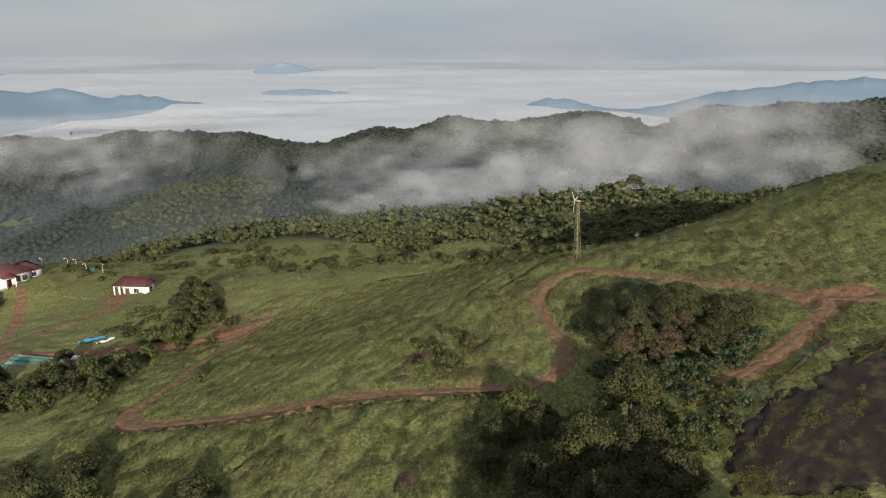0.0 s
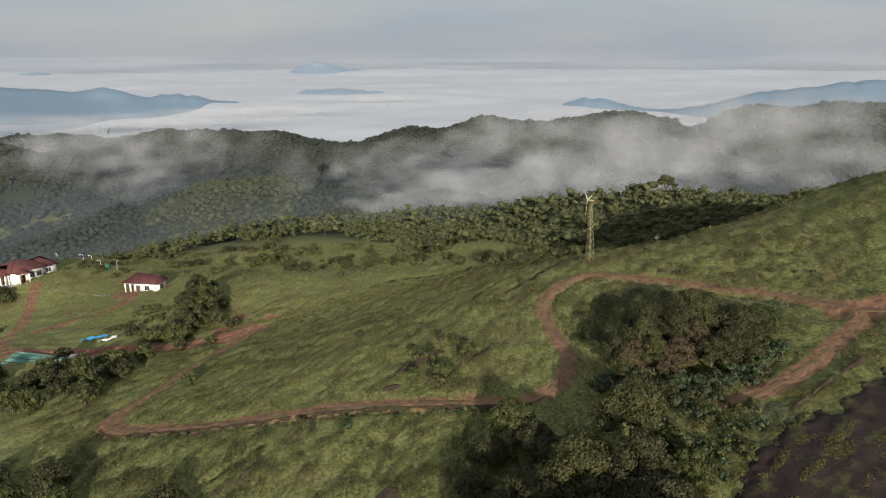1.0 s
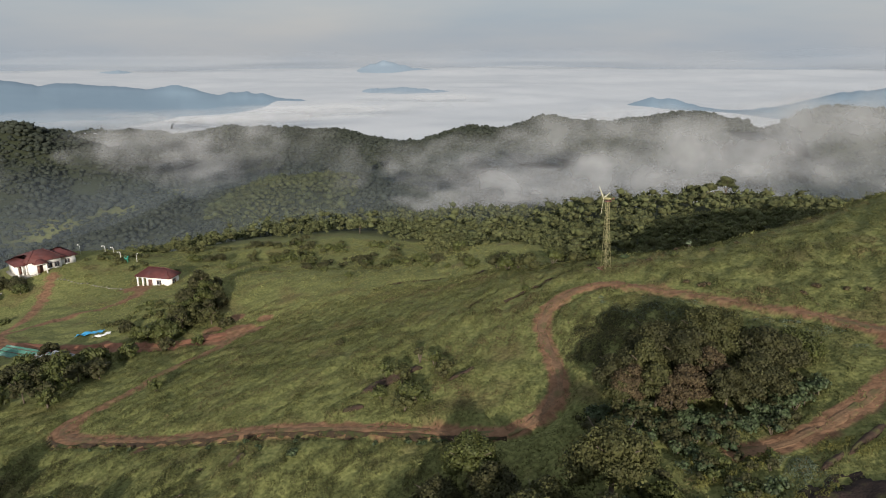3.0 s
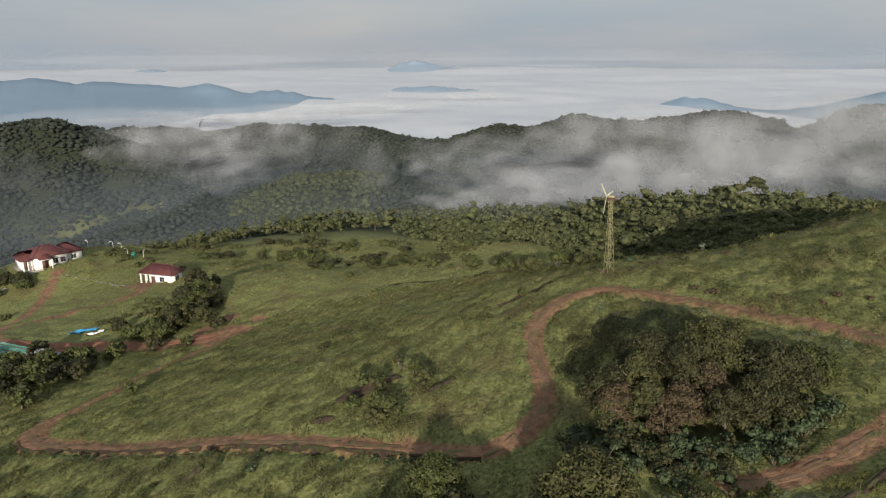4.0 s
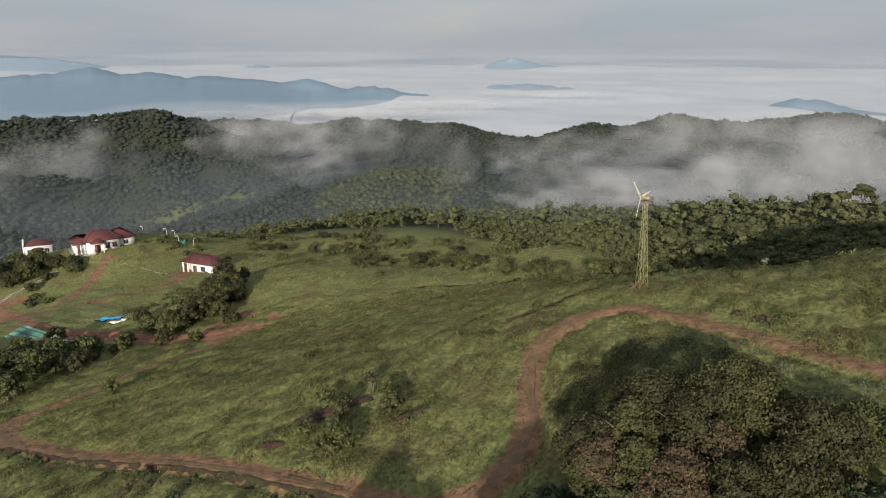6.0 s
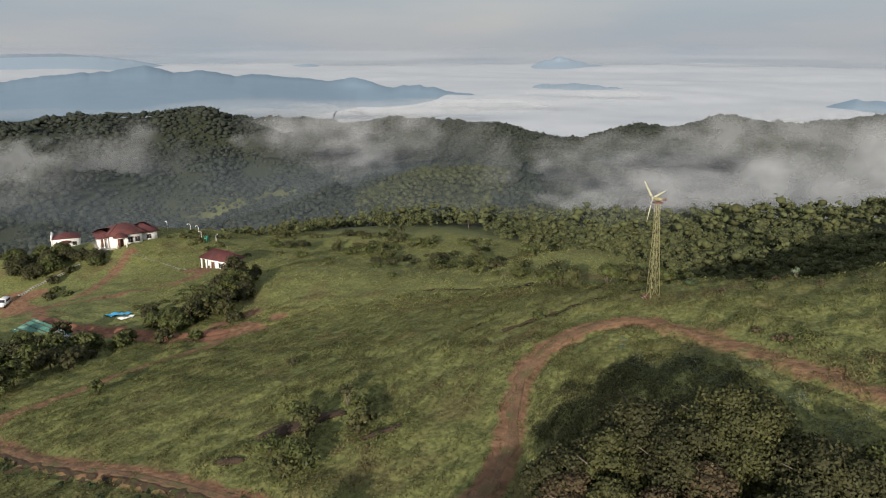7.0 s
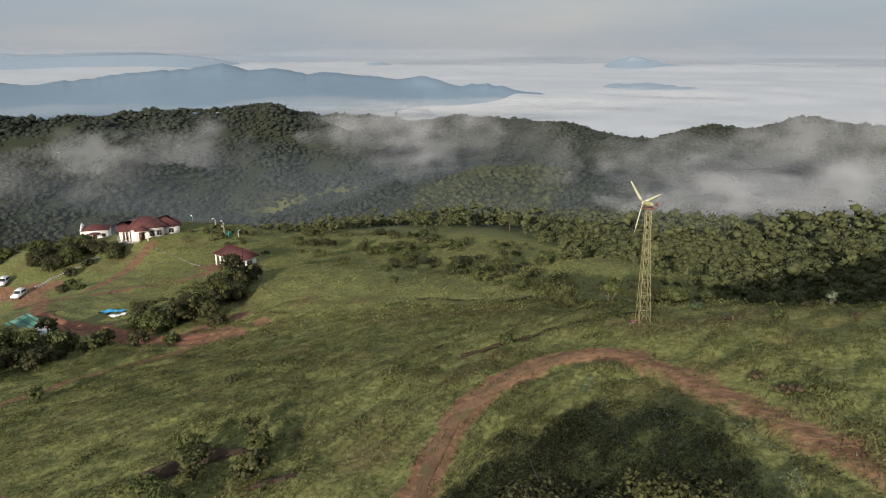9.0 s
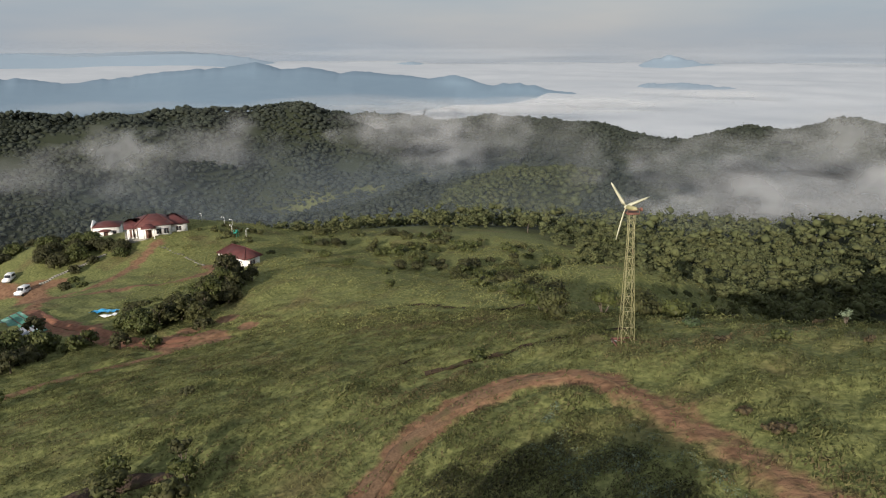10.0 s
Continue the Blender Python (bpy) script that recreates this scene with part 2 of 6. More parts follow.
ROOF = surface("maroon_roof", (0.060, 0.020, 0.019), (0.112, 0.038, 0.034), 0.8, 0.6, bump=0.2, vary=0.12, third=(0.09, 0.05, 0.05), third_at=0.64, third_scale=0.6)
WOOD_DARK = surface("brown_timber", (0.06, 0.028, 0.02), (0.14, 0.07, 0.05), 2.0, 0.6, bump=0.2)
GLASS_DARK = surface("window_glass", (0.02, 0.022, 0.025), (0.04, 0.043, 0.048), 1.0, 0.12, bump=0)
TEAL = surface("teal_sheet", (0.045, 0.14, 0.105), (0.09, 0.22, 0.17), 0.8, 0.5, bump=0.1, third=(0.22, 0.34, 0.29), third_at=0.6, third_scale=0.5)
GREY_SHEET = surface("grey_sheet", (0.16, 0.17, 0.19), (0.30, 0.32, 0.35), 1.0, 0.5, metal=0.2, bump=0.2)
BLUE_TARP = surface("blue_tarp", (0.03, 0.26, 0.50), (0.08, 0.42, 0.68), 1.2, 0.45, bump=0.4)
WHITE_SHEET = surface("white_sheet", (0.55, 0.56, 0.55), (0.75, 0.76, 0.74), 1.2, 0.6, bump=0.3)
CREAM = surface("cream_paint", (0.22, 0.205, 0.105), (0.33, 0.31, 0.17), 2.0, 0.5, bump=0.1, third=(0.22, 0.16, 0.1), third_at=0.66, third_scale=0.6)
PALE_BLADE = surface("pale_blade", (0.46, 0.45, 0.32), (0.60, 0.58, 0.44), 2.0, 0.4, bump=0)
RUST = surface("rust_paint", (0.11, 0.05, 0.038), (0.21, 0.10, 0.075), 2.0, 0.8, bump=0.3)
STONE = surface("pale_stone", (0.12, 0.115, 0.095), (0.28, 0.265, 0.23), 1.5, 0.9, bump=0.5)
CAR_WHITE = surface("white_car_paint", (0.68, 0.68, 0.67), (0.78, 0.78, 0.77), 1.0, 0.3, bump=0)
RUBBER = surface("black_rubber", (0.012, 0.012, 0.012), (0.03, 0.03, 0.03), 3.0, 0.8, bump=0.1)
PLAY_TEAL = surface("teal_paint", (0.03, 0.26, 0.20), (0.06, 0.38, 0.29), 2.0, 0.5, bump=0)
CLOUD_SEA = surface("cloud_sea", (0.395, 0.418, 0.445), (0.440, 0.458, 0.480), 0.003, 1.0, bump=0.12, fine=4, bump_size=14.0)
# aerial haze put into the hill colours: blue for near chains, paler for far
HAZE_BLUE_NEAR = surface("haze_tinted_hills", (0.150, 0.212, 0.272), (0.164, 0.228, 0.288), 0.004, 1.0, bump=0, fine=6)
HAZE_BLUE_FAR = surface("haze_paled_hills", (0.225, 0.285, 0.345), (0.235, 0.295, 0.355), 0.004, 1.0, bump=0)


# ---- mesh helpers ----
def mesh_of(name, verts, faces, material, smooth=False, floats=None):
    """A mesh from arrays: verts (n, 3) and a list of face arrays (m, 3) or (m, 4)."""
    faces = [np.asarray(f, dtype=np.int32) for f in faces if len(f)]
    me = bpy.data.meshes.new(name)
    verts = np.asarray(verts, dtype=np.float32)
    me.vertices.add(len(verts))
    me.vertices.foreach_set("co", verts.ravel())
    loops = np.concatenate([f.ravel() for f in faces])
    sizes = np.concatenate([np.full(len(f), f.shape[1], dtype=np.int32) for f in faces])
    starts = np.concatenate([[0], np.cumsum(sizes)[:-1]]).astype(np.int32)
    me.loops.add(len(loops))
    me.loops.foreach_set("vertex_index", loops.astype(np.int32))
    me.polygons.add(len(sizes))
    me.polygons.foreach_set("loop_start", starts)
    if smooth:
        me.polygons.foreach_set("use_smooth", np.ones(len(sizes), dtype=bool))
    for key, values in (floats or {}).items():
        me.attributes.new(key, "FLOAT", "POINT").data.foreach_set("value", np.asarray(values, dtype=np.float32))
    me.update(calc_edges=True)
    me.validate()
    me.materials.append(material)
    return me


def part(name, verts, faces, material, parent=None, label="", smooth=False):
    ob = new(name, mesh_of(name, verts, faces, material, smooth))
    if parent:
        ob.parent = parent
    return tagged(ob, label)


def thing(name, x, y, z, turn, label, category, group="", kind=""):
    ob = new(name)
    ob.empty_display_size = 0.3
    ob.matrix_world = pose(x, y, z, 0, 0, turn)
    return tagged(ob, label, category, group, kind)


def join(pieces):
    """Stack (verts, faces) pieces into one."""
    vs, tri, quad, n = [], [], [], 0
    for v, fs in pieces:
        v = np.asarray(v, dtype=float)
        vs.append(v)
        for f in fs:
            f = np.asarray(f)
            if len(f):
                (tri if f.shape[1] == 3 else quad).append(f + n)
        n += len(v)
    return np.concatenate(vs), [np.concatenate(g) for g in (tri, quad) if g]


def box(x0, x1, y0, y1, z0, z1):
    v = [(x, y, z) for z in (z0, z1) for y in (y0, y1) for x in (x0, x1)]
    f = [(0, 2, 3, 1), (4, 5, 7, 6), (0, 1, 5, 4), (2, 6, 7, 3), (0, 4, 6, 2), (1, 3, 7, 5)]
    return np.array(v, float), [np.array(f)]


def tube(points, radii, sides=6):
    """A tapered tube along points, closed at both ends."""
    pts = [Vector(p) for p in points]
    vs, fs = [], []
    for i, p in enumerate(pts):
        d = (pts[min(i + 1, len(pts) - 1)] - pts[max(i - 1, 0)]).normalized()
        a = d.orthogonal().normalized()
        b = d.cross(a)
        for k in range(sides):
            w = 2 * math.pi * k / sides
            vs.append(p + (a * math.cos(w) + b * math.sin(w)) * radii[i])
    for i in range(len(pts) - 1):
        for k in range(sides):
            k2 = (k + 1) % sides
            fs.append((i * sides + k, i * sides + k2, (i + 1) * sides + k2, (i + 1) * sides + k))
    n = len(vs)
    vs += [pts[0], pts[-1]]
    caps = [(n, (k + 1) % sides, k) for k in range(sides)]
    caps += [(n + 1, (len(pts) - 1) * sides + k, (len(pts) - 1) * sides + (k + 1) % sides) for k in range(sides)]
    return np.array([tuple(v) for v in vs]), [np.array(fs), np.array(caps)]


def bar(p, q, r, sides=5):
    return tube([p, q], [r, r], sides)


def ball(subdivisions):
    bm = bmesh.new()
    bmesh.ops.create_icosphere(bm, subdivisions=subdivisions, radius=1.0)
    v = np.array([tuple(x.co) for x in bm.verts])
    f = np.array([[x.index for x in face.verts] for face in bm.faces])
    bm.free()
    return v, f


BALL_1, BALL_2 = ball(1), ball(2)
TABLE = np.random.RandomState(7).rand(256, 256)


def value_noise(x, y, size, seed=0):
    """Smooth noise in 0..1 with features of that size."""
    u, v = np.asarray(x, float) / size + seed * 17.31, np.asarray(y, float) / size + seed * 9.77
    i, j = np.floor(u).astype(int), np.floor(v).astype(int)
    a, b = u - i, v - j
    a, b = a * a * (3 - 2 * a), b * b * (3 - 2 * b)
    t = lambda p, q: TABLE[p % 256, q % 256]
    return (t(i, j) * (1 - a) + t(i + 1, j) * a) * (1 - b) + (t(i, j + 1) * (1 - a) + t(i + 1, j + 1) * a) * b


def step(a, b, x):
    s = np.clip((np.asarray(x, float) - a) / (b - a), 0, 1)
    return s * s * (3 - 2 * s)


def spline(points, spacing):
    """Catmull-Rom through plan points, sampled evenly."""
    p = np.array(points, float)
    p = np.vstack([2 * p[0] - p[1], p, 2 * p[-1] - p[-2]])
    out = []
    for i in range(1, len(p) - 2):
        n = max(2, int(np.linalg.norm(p[i + 1] - p[i]) / spacing))
        for s in np.arange(n) / n:
            out.append(0.5 * (2 * p[i] + (p[i + 1] - p[i - 1]) * s + (2 * p[i - 1] - 5 * p[i] + 4 * p[i + 1] - p[i + 2]) * s ** 2
                              + (3 * p[i] - p[i - 1] - 3 * p[i + 1] + p[i + 2]) * s ** 3))
    out.append(p[-2])
    return np.array(out)


# ---- landform: broad swells, local knolls and hollows (x, y, radius, height), then far crests ----
BROAD = [
    (0, 150, 300, 185.1), (-450, 450, 300, 33.8), (-150, 900, 300, 44.2), (210, -70, 140, 46.7), (210, 350, 140, 15.9), (-70, 420, 140, 7.2),
    (0, 560, 140, 11.1), (210, 140, 140, 54.9), (210, 490, 140, 8.4), (30, 270, 60, -16.7), (0, 360, 60, -18.8), (-90, 0, 60, 20.6),
    (-300, 900, 300, 36.2), (90, 330, 60, 14.1), (-180, 360, 60, -9.3), (60, 0, 60, 15.0),
]
LOCAL_A = [
    (-120, 198, 18, 5.6), (30, 210, 30, -23.9), (-42, 138, 18, -1.1), (-60, 195, 30, -4.2), (-102, 150, 18, 2.0), (-150, 165, 30, 15.6),
    (90, 120, 30, 12.9), (48, 162, 18, 1.0), (90, 195, 30, -11.7), (-12, 66, 18, 2.5), (-6, 144, 18, 1.4), (54, 108, 18, -0.7),
    (-126, 138, 18, -5.5), (-48, 162, 18, 5.6), (-72, 78, 18, 4.4), (-114, 174, 18, -3.3),
]
LOCAL_B = [
    (-18, 186, 18, -2.6), (42, 60, 18, 2.7), (6, 108, 18, 2.2), (-102, 120, 18, 6.6), (-72, 138, 18, 0.4), (24, 126, 18, 3.1),
    (12, 180, 18, 12.6), (30, 156, 18, -3.0), (54, 204, 18, 9.1), (-18, 204, 18, 3.5), (-84, 186, 18, 3.3), (-18, 96, 18, 3.3),
    (-150, 210, 30, 4.0), (-60, 108, 18, 2.8), (24, 96, 18, 1.2),
]

# far crests: x, y, height of the bare crest
CREST_WEST = [(-1500, 200, -88), (-1010, 590, -71), (-915, 716, -72), (-826, 830, -63), (-786, 873, -71), (-729, 927, -65), (-690, 962, -82)]
CREST_NORTH = [(-800, 1056, -92), (-712, 1106, -96), (-589, 1180, -97), (-540, 1203, -94), (-480, 1232, -98), (-394, 1264, -108),
               (-335, 1283, -129), (-294, 1294, -137), (-223, 1309, -129), (-141, 1322, -116), (-81, 1329, -103), (-11, 1332, -84),
               (28, 1333, -77), (67, 1332, -82), (114, 1329, -84), (196, 1321, -77), (270, 1300, -66), (330, 1250, -86)]
CREST_EAST = [(250, 980, -120), (316, 949, -55), (349, 937, -43), (380, 925, -34), (439, 898, -22), (483, 875, -17), (528, 849, -17), (800, 700, -30), (1100, 500, -60)]
FLOOR = -230.0
# deep hollows of the valley, and the rise under the mast
HOLLOWS = [(-200, 545, 85, -62), (-340, 480, 100, -58), (70, 650, 100, -60), (-420, 330, 100, -35), (23.4, 118.1, 7, 0.55),
           (34, 164, 15, -4), (58, 172, 18, -4), (30, 228, 24, 10), (112, 292, 40, -10), (75, 310, 35, -4), (0, 400, 70, 7), (45, 345, 40, 3), (-117, 181, 7, 1.3), (-147, 185, 9, -3.8)]


def crest_height(x, y, crest, width):
    best = np.full(np.shape(x), FLOOR)
    for (ax, ay, az), (bx, by, bz) in zip(crest[:-1], crest[1:]):
        dx, dy = bx - ax, by - ay
        s = np.clip(((x - ax) * dx + (y - ay) * dy) / (dx * dx + dy * dy), 0, 1)
        d = np.hypot(x - ax - s * dx, y - ay - s * dy)
        best = np.maximum(best, FLOOR + (az + s * (bz - az) - FLOOR) * np.exp(-np.power(d / width, 1.5)))
    return best


def land(x, y):
    """Height of the bare land."""
    x, y = np.asarray(x, float), np.asarray(y, float)
    near = np.full(np.broadcast(x, y).shape, FLOOR)
    for cx, cy, r, h in BROAD + LOCAL_A + LOCAL_B:
        near = near + h * np.exp(-((x - cx) ** 2 + (y - cy) ** 2) / (2 * r * r))
    k = 7.0
    far = [crest_height(x, y, CREST_WEST, 330), crest_height(x, y, CREST_NORTH, 300), crest_height(x, y, CREST_EAST, 260)]
    top = np.maximum.reduce([near] + far)
    z = top + k * np.log(sum(np.exp((f - top) / k) for f in [near] + far))
    d = np.hypot(x, y - 100)
    z = z - k * np.log(4) * step(300, 700, d) + 30 * np.exp(-((x + 255) ** 2 / 2 / 90 ** 2 + (y - 790) ** 2 / 2 / 110 ** 2))
    for cx, cy, r, h in HOLLOWS:
        z = z + h * np.exp(-((x - cx) ** 2 + (y - cy) ** 2) / (2 * r * r))
    z = z - 240 * step(1450, 2100, d)
    gullies = (value_noise(x, y, 70, 3) - 0.5) * 26 + (value_noise(x, y, 28, 4) - 0.5) * 9
    return z + gullies * step(420, 800, d)


# ---- dirt roads and tracks, in plan ----
MAIN_ROAD = [(-36, 131.5), (-38.5, 127), (-42, 117), (-44, 111), (-45, 104), (-47.5, 98), (-48, 94), (-45, 91.2), (-38, 89.6), (-30, 87.4), (-22, 85.6), (-14, 84.4),
             (-6, 83.1), (1, 81.9), (6, 80.9), (11.5, 80.2), (15, 82.5), (16.6, 87), (16.1, 92.3), (15, 97.4), (14.7, 101.8), (15.4, 105.3), (17.4, 108.8),
             (20.4, 110.9), (23.4, 111.2), (26.6, 109.3), (29.7, 107), (34, 104), (38.8, 99.6), (43, 95.8), (46.3, 91.8), (49, 88), (52.2, 84.8), (58, 82.5), (70, 80), (95, 78)]
LOOP_ROAD = [(50.5, 86), (49.5, 83.2), (46.4, 80.8), (40.6, 76), (36.8, 73.6), (33.5, 72.4), (30.5, 72.6)]
PIT_ROAD = [(-90, 131), (-80, 129), (-72, 127.8), (-63.4, 127.6), (-54, 125.6), (-46.4, 126), (-41, 128)]
HOUSE_TRACK = [(-88, 132.5), (-93, 135), (-97.4, 139.5), (-101, 145), (-103.3, 150), (-104.6, 156), (-109.3, 166.8), (-112, 173), (-115, 180)]
HUT_TRACK = [(-99, 142), (-97.3, 146.1), (-93, 151.8), (-88.7, 156.8), (-84.5, 162.5), (-83.5, 168), (-85, 173.5), (-87, 175.5)]
YARD_TRACK = [(-145, 150), (-132, 149), (-122, 150), (-112, 146), (-100, 140.5)]


def nearest(x, y, line):
    """Distance to a sampled line, signed side (plus: to its right) and the index of the nearest sample."""
    d2 = np.full(len(x), 1e9)
    idx = np.zeros(len(x), dtype=int)
    for i, (px, py) in enumerate(line[:, :2]):
        q = (x - px) ** 2 + (y - py) ** 2
        m = q < d2
        d2[m], idx[m] = q[m], i
    t = np.gradient(line[:, :2], axis=0)[idx]
    side = np.sign((x - line[idx, 0]) * t[:, 1] - (y - line[idx, 1]) * t[:, 0])
    return np.sqrt(d2), side, idx


def road_line(points, width, wide_at=None):
    p = spline(points, 0.6)
    w = np.full(len(p), width) * (0.9 + 0.25 * value_noise(p[:, 0], p[:, 1], 5, 2))
    if wide_at is not None:
        w += 1.9 * np.exp(-((p[:, 0] - wide_at[0]) ** 2 + (p[:, 1] - wide_at[1]) ** 2) / 18)
    return p, w, land(p[:, 0], p[:, 1])


ROADS = [(*road_line(MAIN_ROAD, 1.55, (-46, 93)), 1), (*road_line(LOOP_ROAD, 1.9), 0), (*road_line(PIT_ROAD, 2.1), 0)]
TRACKS = [(spline(HOUSE_TRACK, 0.8), 2.1), (spline(HUT_TRACK, 0.8), 2.7), (spline(YARD_TRACK, 0.8), 4.0)]
# bare red patches: x, y, radius
BARE = [(-40, 131, 4.5), (-46, 128.5, 4.0), (-37, 136, 2.2), (-68, 130, 4.0), (-75, 130, 4.0), (-42, 127.5, 4.2), (-46, 133, 2.4), (-44, 138.5, 2.6), (-124, 152, 6.5), (-121, 155, 4.0), (-59, 128, 3.0), (54, 85, 3.5),
        (-114, 179, 2.5), (-87.5, 173.2, 3.4), (-90.5, 174, 2.2), (-32, 86, 1.5), (49.2, 86.8, 3.2), (52, 85.2, 3.6), (-118, 147, 4)]
GULLIES = [spline([(-19, 143.5), (-13, 146), (-8, 144), (-3, 141.5), (2, 140.5), (4, 145)], 0.6), spline([(9.5, 111.5), (13, 115), (16.5, 118.5), (20, 122), (23, 124)], 0.6),
           spline([(-27, 73.5), (-24, 76), (-20.5, 79.5)], 0.6), spline([(4.5, 113), (7, 116), (11, 119.5)], 0.6)]
WOOD_EDGE = np.array([(-900, 260), (-300, 200), (-190, 196), (-160, 202), (-128, 208), (-110, 212), (-92, 220), (-80, 236), (-52, 236), (-30, 212), (-12, 188), (0, 164), (8, 148), (16, 139),
                      (24, 133), (30, 133), (38, 134), (50, 138), (64, 146), (110, 172), (200, 190), (900, 260)], float)


def wooded(x, y):
    """0 on open land, 1 under the woods."""
    edge = np.interp(x, WOOD_EDGE[:, 0], WOOD_EDGE[:, 1]) + (value_noise(x, y, 14, 6) - 0.5) * (12 - 9 * step(10, 24, np.asarray(x))) + (value_noise(x, y, 30, 16) - 0.5) * 26 * (1 - step(-20, 20, np.asarray(x))) * step(-150, -100, np.asarray(x))
    clear = sum(np.exp(-(((np.asarray(x) - cx) / 15) ** 2 + ((np.asarray(y) - cy) / 22) ** 2)) for cx, cy in ((-560, 690), (-530, 712), (-514, 750), (-492, 785), (-470, 815), (-456, 850)))
    return step(0, 5, np.asarray(y) - edge) * (0.4 + 0.6 * step(20, 90, np.asarray(y) - edge) * (1 - np.clip(1.6 * clear, 0, 1)))


COMB = radians(74.0)


def combed(x, y):
    """Long narrow swathes of tussock, combed one way over the slope."""
    c, s = math.cos(COMB), math.sin(COMB)
    bend = (value_noise(x, y, 18, 61) - 0.5) * 5
    u, v = x * c + y * s, -x * s + y * c + bend
    return 0.7 * value_noise(u / 2.6, v, 0.82, 62) + 0.3 * value_noise(x, y, 2.4, 63)


def ground_height(x, y, with_masks=False):
    """Height of the ground with tussocks, road beds, banks and gullies; masks of earth and woods."""
    x, y = np.asarray(x, float), np.asarray(y, float)
    z = land(x, y)
    d0 = np.hypot(x, y - 100)
    z = z + ((value_noise(x, y, 5.5, 1) - 0.5) * 0.5 + (value_noise(x, y, 1.9, 5) - 0.5) * 0.3) * (1 - step(200, 330, d0))
    z = z + (value_noise(x, y, 11, 17) - 0.45) * 2.6 * step(172, 200, y) * (1 - step(240, 300, y)) * step(-98, -84, x) * (1 - step(-10, 10, x))
    bare_rock = np.exp(-((x - 42) ** 2 / 2 / 11 ** 2 + (y - 61) ** 2 / 2 / 7 ** 2))
    z = z + (combed(x, y) - 0.5) * 0.78 * (1 - step(120, 190, d0)) * (1 - bare_rock)
    earth = np.zeros(len(x))
    near = np.where((x > -170) & (x < 110) & (y > 45) & (y < 215))[0]
    xn, yn = x[near], y[near]
    zn, en = z[near].copy(), earth[near]
    rag = value_noise(xn, yn, 1.3, 8)
    for line, width, level, banked in ROADS:
        d, side, i = nearest(xn, yn, line)
        half = width[i] / 2
        bed = level[i] - 0.09
        m = 1 - step(half + 0.1, half + 1.0, d)
        zn = zn + (bed - zn) * m
        if banked:
            zn -= np.where(side > 0, 0.5 * np.exp(-((d - half - 0.65) / 0.45) ** 2), 0)
        grown = 0.86 + 0.14 * (yn < 98) - 0.04 * (xn > 28) - 0.12 * ((xn < -30) & (yn > 97) & (yn < 124))
        en = np.maximum(en, (1 - step(half * 0.8, half + 0.35 + 1.2 * rag, d)) * 0.92 * (grown if banked else 1))
    for line, width in TRACKS:
        d, side, i = nearest(xn, yn, line)
        en = np.maximum(en, (1 - step(width * 0.35, width * (0.65 + 0.6 * rag), d)) * 0.92)
    for cx, cy, r in BARE:
        d = np.hypot(xn - cx, yn - cy)
        en = np.maximum(en, (1 - step(r * 0.5, r * (0.75 + 0.5 * rag), d)) * 0.95)
    for line in GULLIES:
        d, side, i = nearest(xn, yn, line)
        zn -= 0.45 * np.exp(-(d / 0.55) ** 2)
    z[near], earth[near] = zn, en
    if with_masks:
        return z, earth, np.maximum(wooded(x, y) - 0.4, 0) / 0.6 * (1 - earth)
    return z


def graded(a, b, fine, limit_a, limit_b):
    """Even steps between a and b, growing ones beyond."""
    mid = list(np.arange(a, b, fine))
    lo, s = [], fine
    while (lo[-1] if lo else a) > limit_a:
        s = min(s * (1.015 if (lo[-1] if lo else a) > a - 95 else 1.12), 160)
        lo.append((lo[-1] if lo else a) - s)
    hi, s = [], fine
    while (hi[-1] if hi else mid[-1]) < limit_b:
        s = min(s * (1.015 if (hi[-1] if hi else b) < b + 70 else 1.07 if (hi[-1] if hi else b) < 1500 else 1.2), 15 if (hi[-1] if hi else b) < 1450 else 200)
        hi.append((hi[-1] if hi else mid[-1]) + s)
    return np.array(lo[::-1] + mid + hi)


gx = graded(-50, 52, 0.62, -4900, 4900)
gy = graded(56, 136, 0.62, -2500, 4900)
GX, GY = np.meshgrid(gx, gy)
gz, g_earth, g_wood = ground_height(GX.ravel(), GY.ravel(), True)
nx, ny = len(gx), len(gy)
i0 = (np.arange(ny - 1)[:, None] * nx + np.arange(nx - 1)[None, :]).ravel()
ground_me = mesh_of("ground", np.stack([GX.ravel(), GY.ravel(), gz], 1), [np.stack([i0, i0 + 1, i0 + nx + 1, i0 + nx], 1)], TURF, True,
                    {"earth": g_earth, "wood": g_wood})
ground = tagged(new("ground", ground_me), "grassy hill land with dry patches and worn red earth", "ground", kind="structure")


def z_at(x, y):
    return float(ground_height(np.array([x]), np.array([y]))[0])


